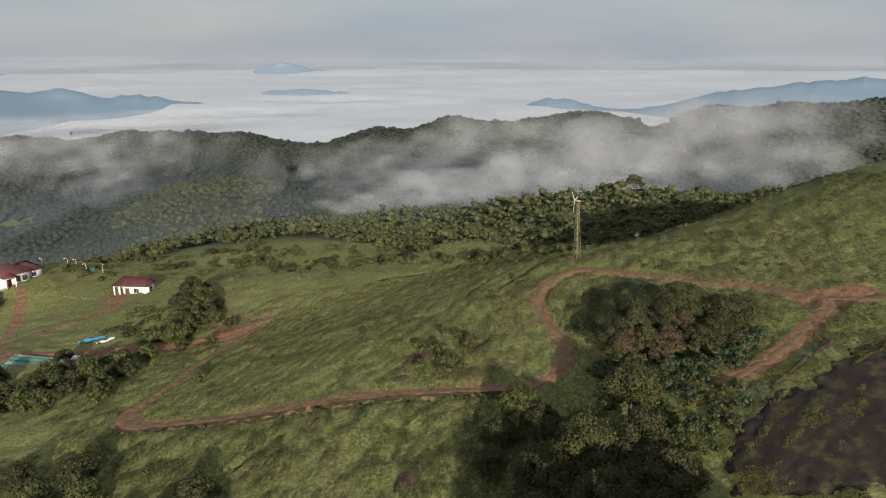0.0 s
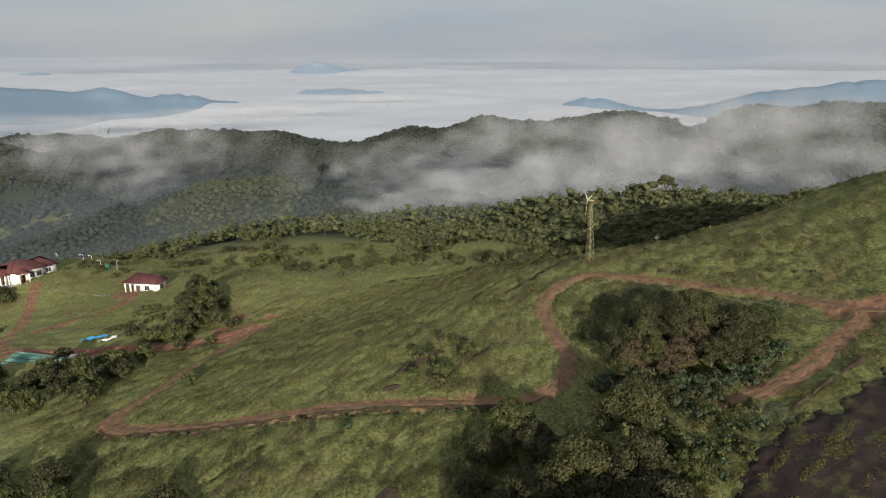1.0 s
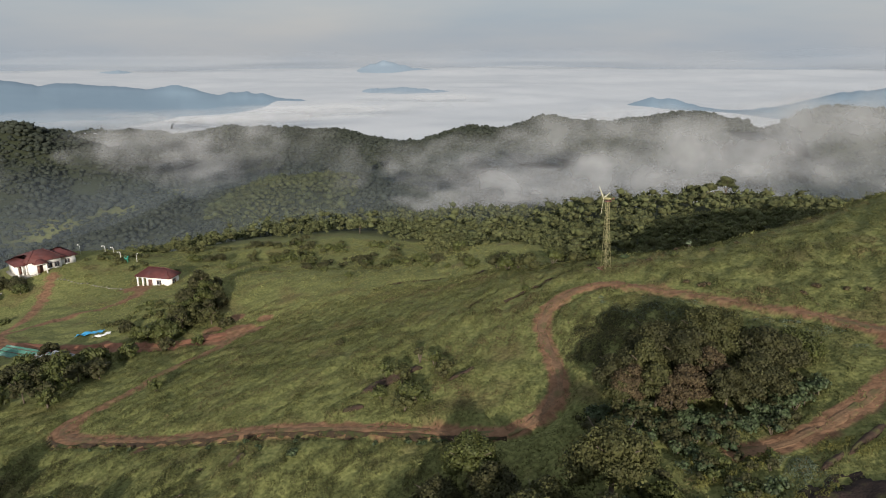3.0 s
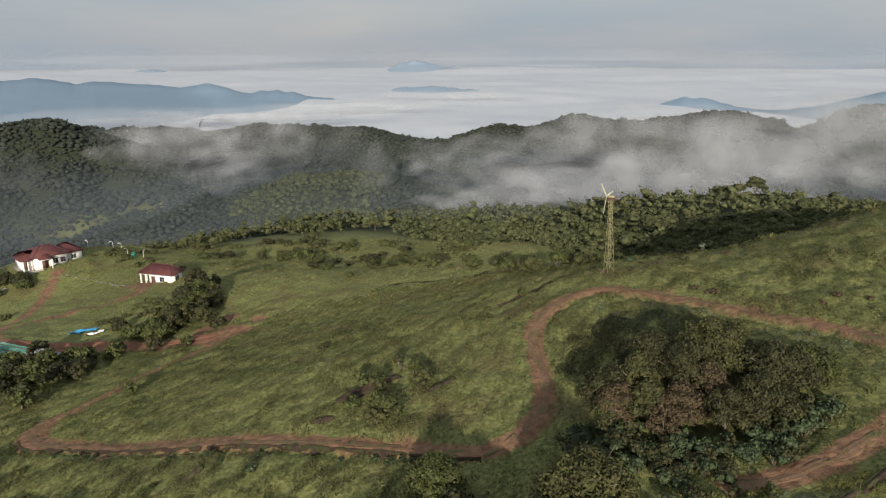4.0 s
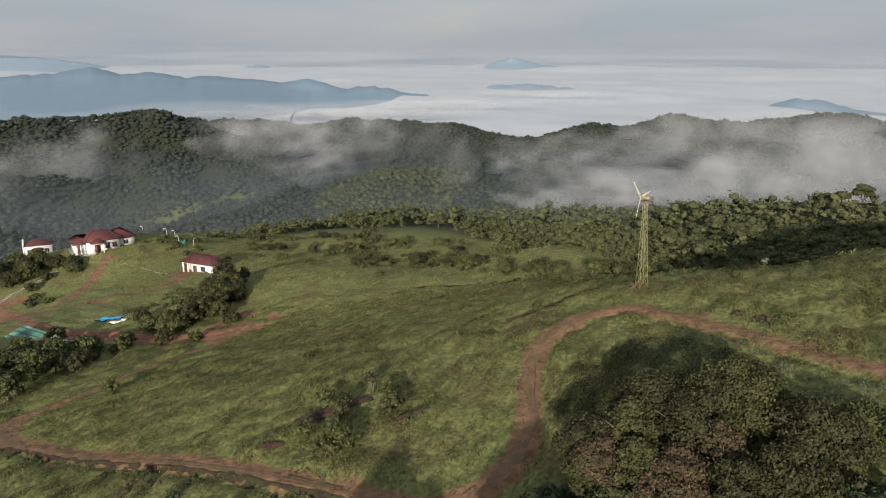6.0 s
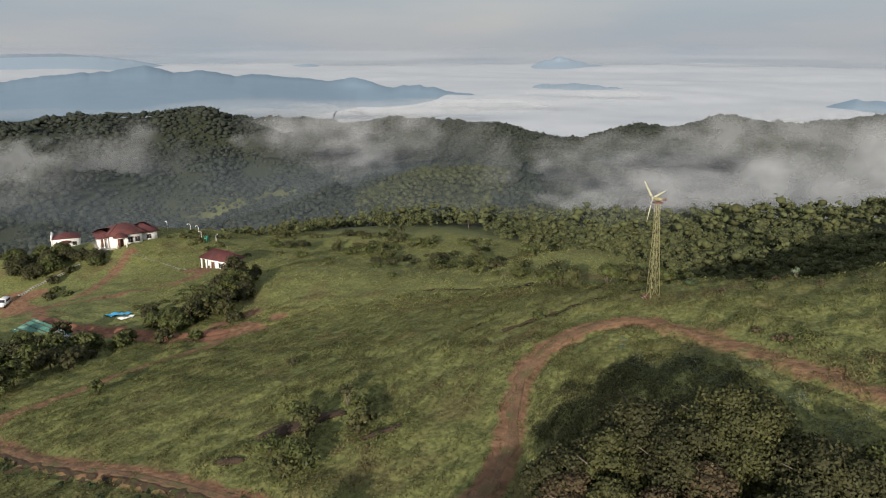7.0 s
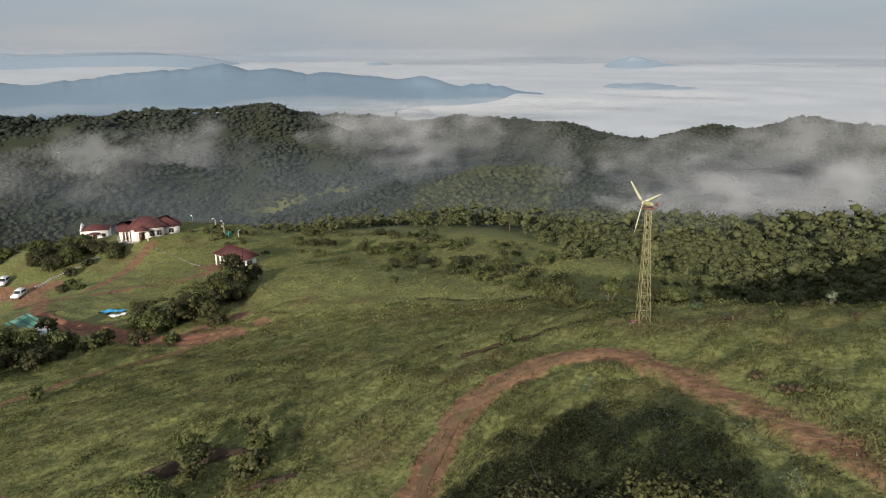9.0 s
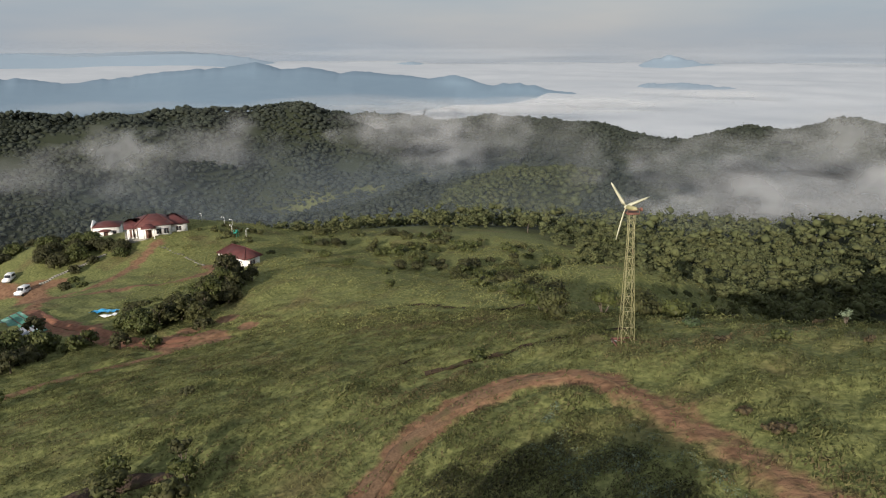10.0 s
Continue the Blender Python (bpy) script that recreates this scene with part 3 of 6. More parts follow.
def ribbon(name, line, width, level, label, material=None):
    """A rutted dirt road on its bed, edges ragged and tucked into the ground."""
    t = np.gradient(line, axis=0)
    t /= np.linalg.norm(t, axis=1)[:, None]
    right = np.stack([t[:, 1], -t[:, 0]], 1)
    across = np.array([-0.56, -0.46, -0.3, -0.2, -0.06, 0.06, 0.2, 0.3, 0.46, 0.56])
    drop = np.array([-0.2, -0.04, -0.03, -0.04, 0.0, 0.0, -0.04, -0.03, -0.04, -0.2])
    rows = []
    for a, dz in zip(across, drop):
        jag = 1 + (value_noise(line[:, 0] + a * 9, line[:, 1], 1.4, 11) - 0.5) * (0.8 if abs(a) > 0.4 else 0.15)
        p = line + right * (width * a * jag)[:, None]
        z = level + dz - 0.05 + (value_noise(p[:, 0], p[:, 1], 0.9, 12) - 0.5) * 0.05
        rows.append(np.column_stack([p, z]))
    v = np.stack(rows, 1).reshape(-1, 3)
    n, c = len(line), len(across)
    i = (np.arange(n - 1)[:, None] * c + np.arange(c - 1)[None, :]).ravel()
    ob = new(name, mesh_of(name, v, [np.stack([i, i + c, i + c + 1, i + 1], 1)], material or EARTH, True))
    return tagged(ob, label, "dirt road", kind="structure")


def strip(name, line, offsets, heights, level, material, label, seed):
    """A ragged strip of soil beside a line: offsets to its right with their heights."""
    t = np.gradient(line, axis=0)
    t /= np.linalg.norm(t, axis=1)[:, None]
    right = np.stack([t[:, 1], -t[:, 0]], 1)
    rows = []
    for k, (o, h) in enumerate(zip(offsets, heights)):
        wob = (value_noise(line[:, 0], line[:, 1], 0.9, seed + k) - 0.5) * 0.5
        p = line + right * (o + wob)[:, None]
        hz = (h + (value_noise(line[:, 0], line[:, 1], 0.7, seed + 5 + k) - 0.5) * 0.16) * np.where(h > 0, np.sin(np.linspace(0, math.pi, len(line))) ** 0.6, 1)
        rows.append(np.column_stack([p, level + hz]))
    v = np.stack(rows, 1).reshape(-1, 3)
    n, c = len(line), len(offsets)
    i = (np.arange(n - 1)[:, None] * c + np.arange(c - 1)[None, :]).ravel()
    ob = new(name, mesh_of(name, v, [np.stack([i, i + c, i + c + 1, i + 1], 1)], material, False))
    return tagged(ob, label, "bank", kind="structure")


road_names = (("road", "red dirt road winding over the grassy slope"), ("road", "red dirt road curving round the wooded island"), ("road", "red dirt road beside the cut bank"))
for (line, width, level, banked), (nm, lab) in zip(ROADS, road_names):
    if banked:
        # the road fades into a grown-over track past the bend
        cut = int(np.argmin(np.hypot(line[:, 0] - 26.5, line[:, 1] - 109.3)))
        again = int(np.argmin(np.hypot(line[:, 0] - 45, line[:, 1] - 93.4)))
        taper = np.clip((cut - np.arange(cut)) / 14, 0.12, 1)
        first = int(np.argmin(np.hypot(line[:, 0] + 47.6, line[:, 1] - 97)))
        taper = np.minimum(taper, np.clip((np.arange(cut) - first) / 10, 0.12, 1))
        ribbon(nm, line[first:cut], (width[:cut] * 0.72 * taper)[first:], level[first:cut], lab)
        ribbon(nm, line[again:], width[again:] * 0.74, level[again:], "red dirt road along the hill meadow")
    else:
        ribbon(nm, line, width * (0.74 if "cut" in lab else 0.56), level, lab, RED_SOIL if "cut" in lab else None)
line, width, level, _ = ROADS[0]
for a, b in ((64, 112), (112, 160)):
    b = min(b, len(line))
    w = width[a:b] / 2
    strip("trim", line[a:b], [w * 0.95, w + 0.12, w + 0.32, w + 0.55], [-0.04, -0.12, -0.5, -0.6], level[a:b], SOIL, "dark eroded soil bank along the road", a)
line, width, level, _ = ROADS[2]
w = width / 2
strip("trim", line[::-1], [w * 0.9, w + 0.5, w + 1.0, w + 1.8], [-0.05, 0.18, 0.42, 0.1], level[::-1], RED_SOIL, "raw red earth bank of the road cut", 21)
# dark soil strips paint in the shadow lying in the gullies
for g in GULLIES:
    strip("trim", g, [-0.24, -0.09, 0.07, 0.22], [-0.22, -0.4, -0.38, -0.22], land(g[:, 0], g[:, 1]), SOIL, "eroded turf gully, its shadow painted as a dark soil strip", 3)


# ---- distance: sea of cloud and blue hills ----
def sea_height(az, r):
    rise = -168 + 84 * np.power(np.clip((r - 1380) / 3520, 0, 1), 0.75)
    return rise


az = np.linspace(-95, 75, 120)
rr = np.geomspace(1380, 4940, 70)
A, Rr = np.meshgrid(az, rr)
sx, sy = Rr * np.sin(np.radians(A)), Rr * np.cos(np.radians(A))
sz = sea_height(A, Rr) + (value_noise(sx, sy, 420, 1) - 0.5) * 26 + (value_noise(sx, sy, 150, 2) - 0.5) * 10
n = len(az)
i0 = (np.arange(len(rr) - 1)[:, None] * n + np.arange(n - 1)[None, :]).ravel()
tagged(new("backdrop", mesh_of("cloud_sea", np.stack([sx.ravel(), sy.ravel(), sz.ravel()], 1), [np.stack([i0, i0 + 1, i0 + n + 1, i0 + n], 1)], CLOUD_SEA, True)),
       "white sea of cloud filling the valleys to the horizon", "cloud", kind="structure")


def blue_hill(profile, distance, material, foot, label, seed, rough=1.0, reach=None):
    """A far mountain chain: azimuths and elevations of its crest as seen from the hilltop."""
    p = np.array(profile)
    a = np.linspace(p[0, 0], p[-1, 0], 420)
    e = np.interp(a, p[:, 0], p[:, 1]) + ((value_noise(a, a * 0, 1.7, seed) - 0.5) * 0.42 + (value_noise(a, a * 0, 0.6, seed + 1) - 0.5) * 0.32 + (value_noise(a, a * 0, 0.22, seed + 2) - 0.5) * 0.14) * rough
    crest = 28 + distance * np.tan(np.radians(e))
    soft = np.convolve(np.pad(crest, 36, mode="edge"), np.ones(73) / 73, mode="valid")
    out = np.ones(len(a)) if reach is None else np.interp(a, reach[0], reach[1])
    rows = []
    for back, share in ((-420, 0.0), (-270, 0.38), (-120, 0.74), (-30, 0.92), (0, 1.0), (200, 0.6), (400, 0.0)):
        r = distance + (back * out if back < 0 else back)
        rows.append(np.stack([r * np.sin(np.radians(a)), r * np.cos(np.radians(a)), foot + ((crest if back == 0 else np.minimum(soft, crest + 30)) - foot) * share], 1))
    v = np.stack(rows, 0).reshape(-1, 3)
    m = len(a)
    i = (np.arange(len(rows) - 1)[:, None] * m + np.arange(m - 1)[None, :]).ravel()
    tagged(new("backdrop", mesh_of("haze_tinted_hills", v, [np.stack([i, i + 1, i + m + 1, i + m], 1)], material, True)), label, "mountains", kind="structure")


# the haze over these chains is in their material colour
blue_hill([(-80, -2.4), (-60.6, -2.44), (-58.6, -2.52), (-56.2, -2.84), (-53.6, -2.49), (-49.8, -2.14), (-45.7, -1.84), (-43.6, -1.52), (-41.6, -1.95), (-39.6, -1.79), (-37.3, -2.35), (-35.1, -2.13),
           (-32.9, -2.43), (-30.2, -2.7), (-28.4, -2.5), (-25.3, -3.1), (-23.1, -2.92), (-20.5, -3.45), (-17.8, -3.99), (-14, -4.9)], 2350, HAZE_BLUE_NEAR, -190, "hazy blue mountain chain above the cloud sea", 1, 0.5, ((-80, -36, -28), (2.1, 2.0, 1.0)))
blue_hill([(-80, -0.7), (-61.3, -0.71), (-54.3, -0.66), (-50.5, -0.58), (-48.1, -0.67), (-45.7, -0.96), (-41.6, -1.72), (-38, -2.4)], 4550, HAZE_BLUE_FAR, -150, "pale blue far plateau in haze", 2, 0.3)
blue_hill([(-36, -2.2), (-34.1, -1.69), (-32.3, -1.35), (-30.5, -1.64), (-28.5, -2.2)], 4500, HAZE_BLUE_FAR, -150, "pale blue far knoll in haze", 6, 0.4)
blue_hill([(-18.5, -2.3), (-16.5, -1.86), (-14.9, -1.45), (-13.7, -1.07), (-12.6, -0.82), (-11, -1.15), (-8.5, -1.56), (-6.4, -1.8), (-4, -2.3)], 4450, HAZE_BLUE_FAR, -140, "far mountain cone, its pale blue haze painted in", 3, 0.45)
blue_hill([(-15.2, -3.6), (-13.6, -2.8), (-11.4, -2.88), (-9.1, -3.04), (-7.2, -3.15), (-6.0, -3.6)], 2650, HAZE_BLUE_FAR, -150, "low hill rising out of cloud, painted pale with haze", 4, 0.6)
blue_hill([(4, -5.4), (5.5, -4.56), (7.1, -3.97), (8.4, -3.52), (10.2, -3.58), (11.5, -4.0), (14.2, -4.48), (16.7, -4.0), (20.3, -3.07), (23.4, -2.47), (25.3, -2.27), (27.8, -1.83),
           (29.5, -1.84), (30.5, -1.63), (31.8, -1.75), (50, -1.5)], 2250, HAZE_BLUE_NEAR, -200, "mountain ridge beyond the wooded hill, painted blue with haze", 5, 0.5)


# ---- mist banks lying in the valley ----
def mist(cx, cy, cz, w, h, seed, strength, scale=0.013, low=0.26, high=0.72, tone=(0.475, 0.49, 0.505)):
    """A bulging veil of cloud, thick in its heart and thinning to an uneven rim."""
    u, v = np.meshgrid(np.linspace(-1, 1, 34), np.linspace(-1, 1, 18))
    rim = np.hypot(u, v) + (value_noise(u * 2, v * 2, 0.5, seed) - 0.5) * 0.5
    thick = (1 - step(0.2, 0.98, rim)).ravel()
    depth = (value_noise(u * 2, v * 2, 0.7, seed + 3) - 0.5) * 0.02 * w + 0.04 * w * (u ** 2 + v ** 2)
    shrink = np.clip(1 - 0.16 * (value_noise(u * 2, v * 2, 0.4, seed + 6)), 0.7, 1)
    rad = np.hypot(u, v)
    press = np.where(rad > 1, 1 / np.maximum(rad, 1e-6), 1) * shrink
    local = np.stack([(u * press * w / 2).ravel(), depth.ravel(), (v * press * h / 2).ravel()], 1)
    m, k = 34, 18
    i = (np.arange(k - 1)[:, None] * m + np.arange(m - 1)[None, :]).ravel()
    mat = mist_surface("mist", scale, low, high, strength, seed, tone)
    ob = new("mist_bank", mesh_of("mist_bank", local, [np.stack([i, i + 1, i + m + 1, i + m], 1)], mat, True, {"thick": thick}))
    ob.matrix_world = pose(cx, cy, cz, 0, 0, -math.degrees(math.atan2(cx - 20, cy - 35)))
    return tagged(ob, "thin white morning mist drifting over the wooded valley", "mist", "mist banks", "stuff")


MIST_BANKS = [
    (-37, 633, -94, 190, 72, 50, 0.85), (50, 645, -82, 240, 84, 51, 0.80), (135, 646, -68, 240, 100, 52, 0.80), (200, 641, -60, 220, 104, 53, 0.75), (41, 796, -62, 190, 80, 54, 0.60),
    (124, 819, -55, 210, 78, 55, 0.60), (206, 815, -55, 200, 74, 56, 0.55), (-106, 764, -86, 150, 66, 57, 0.60), (-25, 784, -78, 170, 66, 58, 0.55), (-45, 590, -94, 150, 46, 59, 0.8),
    (69, 594, -84, 290, 54, 60, 0.8), (252, 634, -52, 230, 116, 61, 0.75), (305, 633, -41, 230, 120, 62, 0.65), (290, 760, -40, 200, 90, 63, 0.5),
    (-366, 822, -84, 170, 112, 6, 0.8), (-511, 860, -91, 230, 84, 7, 0.7), (-354, 717, -103, 113, 46, 8, 0.7), (-454, 835, -103, 260, 71, 9, 0.4), (-182, 697, -86, 66, 72, 10, 0.4),
    (-700, 568, -96, 116, 80, 13, 0.8), (-683, 689, -112, 213, 130, 14, 0.55), (-711, 475, -112, 155, 77, 15, 0.45), (-588, 974, -98, 301, 60, 16, 0.6), (-654, 565, -118, 155, 84, 17, 0.32),
    (-420, 960, -110, 520, 150, 19, 0.22), (-740, 740, -142, 460, 100, 20, 0.2),
]
for row in MIST_BANKS:
    mist(*row)
# low cloud at the foot of the blue mountains, and haze along the horizon
for cx, cy, cz, w, h, s, k in ((-1000, 1450, -128, 900, 80, 0.55, 41), (-690, 1560, -122, 800, 64, 0.6, 42), (-1450, 1050, -120, 700, 60, 0.3, 43), (-560, 1900, -128, 760, 70, 0.6, 48), (-330, 2280, -118, 620, 60, 0.55, 49), (300, 1900, -150, 620, 80, 0.5, 40)):
    mist(cx, cy, cz, w, h, k, s, 0.004, 0.2, 0.6)
for cx, cy, k in ((-3600, 2700, 44), (-2100, 4000, 45), (0, 4550, 46), (2000, 4100, 47)):
    mist(cx, cy, -40, 3300, 190, k, 0.34, 0.0006, -0.6, 0.6, (0.43, 0.465, 0.50))
# even blue haze hanging in the valley
for cx, cy, cz, w, h, s, k in ((-330, 560, -170, 1500, 210, 0.09, 31), (-420, 720, -160, 1500, 200, 0.11, 32), (180, 760, -130, 900, 170, 0.25, 33), (-70, 330, -58, 720, 120, 0.07, 34)):
    mist(cx, cy, cz, w, h, k, s, 0.004, -0.4, 0.5, (0.30, 0.36, 0.43))

# ---- woods ----
def rhombs(centres, normals, size, rng, long=1.5, stray=0.5):
    """Leaf clumps: folded rhombs at centres facing roughly along normals."""
    n = len(centres)
    nrm = normals + rng.normal(0, stray, (n, 3))
    nrm /= np.linalg.norm(nrm, axis=1)[:, None] + 1e-9
    ref = rng.normal(0, 1, (n, 3))
    u = np.cross(nrm, ref)
    u /= np.linalg.norm(u, axis=1)[:, None] + 1e-9
    v = np.cross(nrm, u)
    s = (size * rng.uniform(0.6, 1.35, n))[:, None]
    a, b = u * s * 0.5 * long, v * s * 0.5
    pts = np.stack([centres - a, centres - b + nrm * s * 0.12, centres + a, centres + b + nrm * s * 0.12], 1).reshape(-1, 3)
    return pts, np.arange(4 * n).reshape(-1, 4)


def lumps(centres, radii, flat, shape, rng, rough=0.28):
    """Uneven foliage masses: one per centre."""
    bv, bf = shape
    n, m = len(centres), len(bv)
    s = 1 + rng.normal(0, rough, (n, m, 1))
    v = centres[:, None, :] + bv[None] * s * radii[:, None, None] * np.stack([np.ones(n), np.ones(n), flat], 1)[:, None, :]
    f = bf[None] + (np.arange(n) * m)[:, None, None]
    return v.reshape(-1, 3), f.reshape(-1, 3)


def woodland(name, label, xs, ys, spacing, keep, radius, lobes, leaves, leaf, material, seed, lift=0.62, stray=0.35):
    """A stand of crowns over the land; keep(x, y) picks where they stand."""
    rng = np.random.RandomState(seed)
    X, Y = np.meshgrid(np.arange(xs[0], xs[1], spacing), np.arange(ys[0], ys[1], spacing))
    x = X.ravel() + rng.uniform(-0.45, 0.45, X.size) * spacing
    y = Y.ravel() + rng.uniform(-0.45, 0.45, X.size) * spacing
    ok = keep(x, y)
    x, y = x[ok], y[ok]
    z = land(x, y)
    r = radius * rng.uniform(*((0.45, 1.6) if radius < 4 else (0.75, 1.2)), len(x)) * (0.7 + 0.6 * value_noise(x, y, spacing * 6, seed)) * by_edge(x, y)
    tall = r * rng.uniform(0.85, 1.5, len(x)) * (1 + lift)
    pieces = []
    for k in range(lobes):
        w = rng.uniform(0, 2 * math.pi, len(x))
        off = (0.0 if lobes == 1 else 0.5) * r * rng.uniform(0.5, 1.1, len(x))
        c = np.stack([x + np.cos(w) * off, y + np.sin(w) * off, z + tall * rng.uniform(*((0.12, 0.5) if lobes == 1 else (0.38, 0.76)), len(x))], 1)
        lr = r * (1.0 if lobes == 1 else 0.62) * rng.uniform(0.8, 1.2, len(x))
        v, f = lumps(c, lr * (0.86 if lobes == 1 else 0.6), rng.uniform(0.5, 0.88, len(x)), BALL_1, rng, 0.2 if lobes == 1 else 0.32)
        pieces.append((v, [f]))
        if leaves:
            d = rng.normal(0, 1, (len(x), leaves, 3))
            d[..., 2] = np.abs(d[..., 2]) * 0.9 + 0.02
            d /= np.linalg.norm(d, axis=2)[..., None]
            cc = c[:, None, :] + d * lr[:, None, None] * rng.uniform(*((0.75, 1.2) if lobes == 1 else (0.55, 1.22)), (len(x), leaves, 1)) * np.array([1, 1, 0.85])
            pv, pf = rhombs(cc.reshape(-1, 3), d.reshape(-1, 3), leaf, rng, 1.4, stray)
            pieces.append((pv, [pf]))
    v, fs = join(pieces)
    ob = new(name, mesh_of(name, v, fs, material))
    return tagged(ob, label, "woodland", kind="stuff")


def in_view(x, y):
    """The wedge of land that lies open to the hilltop."""
    return (x > 30 - (y - 69) * 2.2) & (x < 0.64 * y + 14)


def ring(a, b, x, y):
    d = np.hypot(x - 20, y - 40)
    return (d >= a) & (d < b) & in_view(x, y)


CLEARING = spline([(-575, 680), (-530, 705), (-508, 760), (-476, 805), (-458, 845), (-440, 880)], 12)


def no_clearing(x, y):
    d, s, i = nearest(x, y, CLEARING)
    return d > 1 + 11 * value_noise(x, y, 26, 9)


def on_spur(x, y):
    return ((x + 265) / 85) ** 2 + ((y - 745) / 95) ** 2 < 0.7 + 0.6 * value_noise(x, y, 45, 13)


def faces_hilltop(x, y):
    """Slopes that look back to the hilltop, and the crests with their near lee."""
    d = np.hypot(x - 20, y - 40)
    ux, uy = (x - 20) / d, (y - 40) / d
    return (land(x + ux * 24, y + uy * 24) > land(x, y) - 13) | (land(x - ux * 30, y - uy * 30) < land(x, y) - 2)


def mosaic(x, y):
    """Open grass between clumps near the rim of the woods."""
    edge = np.interp(x, WOOD_EDGE[:, 0], WOOD_EDGE[:, 1])
    return value_noise(x, y, 15, 14) > 0.58 - 0.62 * step(14, 100, y - edge) - 0.6 * step(-20, 10, x) - 0.5 * (1 - step(-150, -115, x))


def by_edge(x, y):
    """Small growth at the rim of the woods, full crowns inside."""
    edge = np.interp(x, WOOD_EDGE[:, 0], WOOD_EDGE[:, 1])
    east = step(8, 22, x)
    return (0.3 - 0.16 * east) + (0.7 + 0.16 * east) * step(4 + 12 * east, 80 + 10 * east, y - edge)


woodland("woodland", "dense green broadleaf woods behind the meadow", (-400, 200), (125, 310), 3.2,
         lambda x, y: (wooded(x, y) > 0.4) & ring(60, 265, x, y) & (x > -270) & mosaic(x, y) & (value_noise(x, y, 6, 51) < 0.6), 1.9, 4, 19, 0.36, FOREST, 21, 1.2, 0.4)
woodland("woodland", "pale olive crowns scattered through the woods", (-400, 200), (125, 310), 3.3,
         lambda x, y: (wooded(x, y) > 0.4) & ring(60, 265, x, y) & (x > -270) & mosaic(x, y) & (value_noise(x, y, 6, 51) >= 0.55), 2.0, 4, 20, 0.38, FOREST_PALE, 27, 1.3, 0.4)
woodland("woodland", "dense green broadleaf woods on the slope down to the valley", (-700, 360), (100, 560), 4.7,
         lambda x, y: (wooded(x, y) > 0.4) & ring(265, 480, x, y) & (x > -420), 2.6, 2, 5, 0.9, FOREST, 22, 0.9)
# spur and far stands: sun and shade come from their leaf colours
woodland("woodland", "mixed forest on the valley spur, painted in a sunlit tone", (-900, 60), (150, 950), 6.2,
         lambda x, y: ring(540, 900, x, y) & on_spur(x, y), 4.0, 1, 14, 1.3, FOREST_SPUR_LIT, 23, 0.3, 0.28)
woodland("woodland", "forest filling the valley floor, shade and haze painted in", (-900, 60), (150, 950), 6.6,
         lambda x, y: ring(480, 900, x, y) & ~on_spur(x, y) & (x < 130) & no_clearing(x, y), 4.2, 1, 6, 1.6, FOREST_FAR_SHADED, 26, 0.2, 0.28)
woodland("woodland", "forest on the far ridge, shade and haze painted in", (-1400, 760), (200, 1400), 7.2,
         lambda x, y: (ring(900, 1400, x, y) | (ring(600, 900, x, y) & (x > 150))) & faces_hilltop(x, y), 4.6, 1, 2, 1.9, FOREST_FAR_SHADED, 24, 0.1, 0.25)


# ---- single trees and shrubs ----
def crown_pieces(lobes, leaf, per_area, rng):
    """Foliage over lobes (x, y, z, radius, flatness): an uneven heart and many leaf clumps."""
    pieces = []
    c = np.array([l[:3] for l in lobes])
    r = np.array([l[3] for l in lobes])
    fl = np.array([l[4] for l in lobes])
    v, f = lumps(c, r * 0.7, fl, BALL_1, rng, 0.12)
    pieces.append((v, [f]))
    for i in range(len(c)):
        n = max(12, int(per_area * r[i] ** 2))
        d = rng.normal(0, 1, (n, 3))
        d[:, 2] += 0.35
        d /= np.linalg.norm(d, axis=1)[:, None]
        p = c[i] + d * r[i] * rng.uniform(0.62, 1.16, (n, 1)) * np.array([1, 1, fl[i]])
        inside = np.zeros(n, bool)
        for j in range(len(c)):
            if j != i:
                inside |= (((p - c[j]) / (r[j] * np.array([1, 1, fl[j]]))) ** 2).sum(1) < 0.6
        p, d = p[~inside], d[~inside]
        if len(p):
            pv, pf = rhombs(p, d, leaf, rng)
            pieces.append((pv, [pf]))
    return join(pieces)


def crown_mesh(lobes, leaf, per_area, rng, material):
    v, fs = crown_pieces(lobes, leaf, per_area, rng)
    return mesh_of("crown", v, fs, material)


def trunk_pieces(h, r, limbs, rng, spread):
    lean = rng.uniform(-0.12, 0.12, 2) * h
    pts = [(0, 0, -0.4), (lean[0] * 0.2, lean[1] * 0.2, h * 0.25), (lean[0] * 0.6, lean[1] * 0.6, h * 0.6), (lean[0], lean[1], h * 0.95)]
    out = [tube(pts, [r * 1.3, r, r * 0.7, r * 0.3], 7)]
    for k in range(limbs):
        w = 2 * math.pi * (k + rng.uniform(0, 0.6)) / limbs
        s = rng.uniform(0.4, 0.7)
        a = np.array([lean[0] * s, lean[1] * s, h * s])
        b = a + np.array([math.cos(w) * spread * 0.5, math.sin(w) * spread * 0.5, h * 0.2])
        e = a + np.array([math.cos(w) * spread * 0.9, math.sin(w) * spread * 0.9, h * 0.36])
        out.append(tube([a, b, e], [r * 0.5, r * 0.32, r * 0.12], 5))
    return join(out)


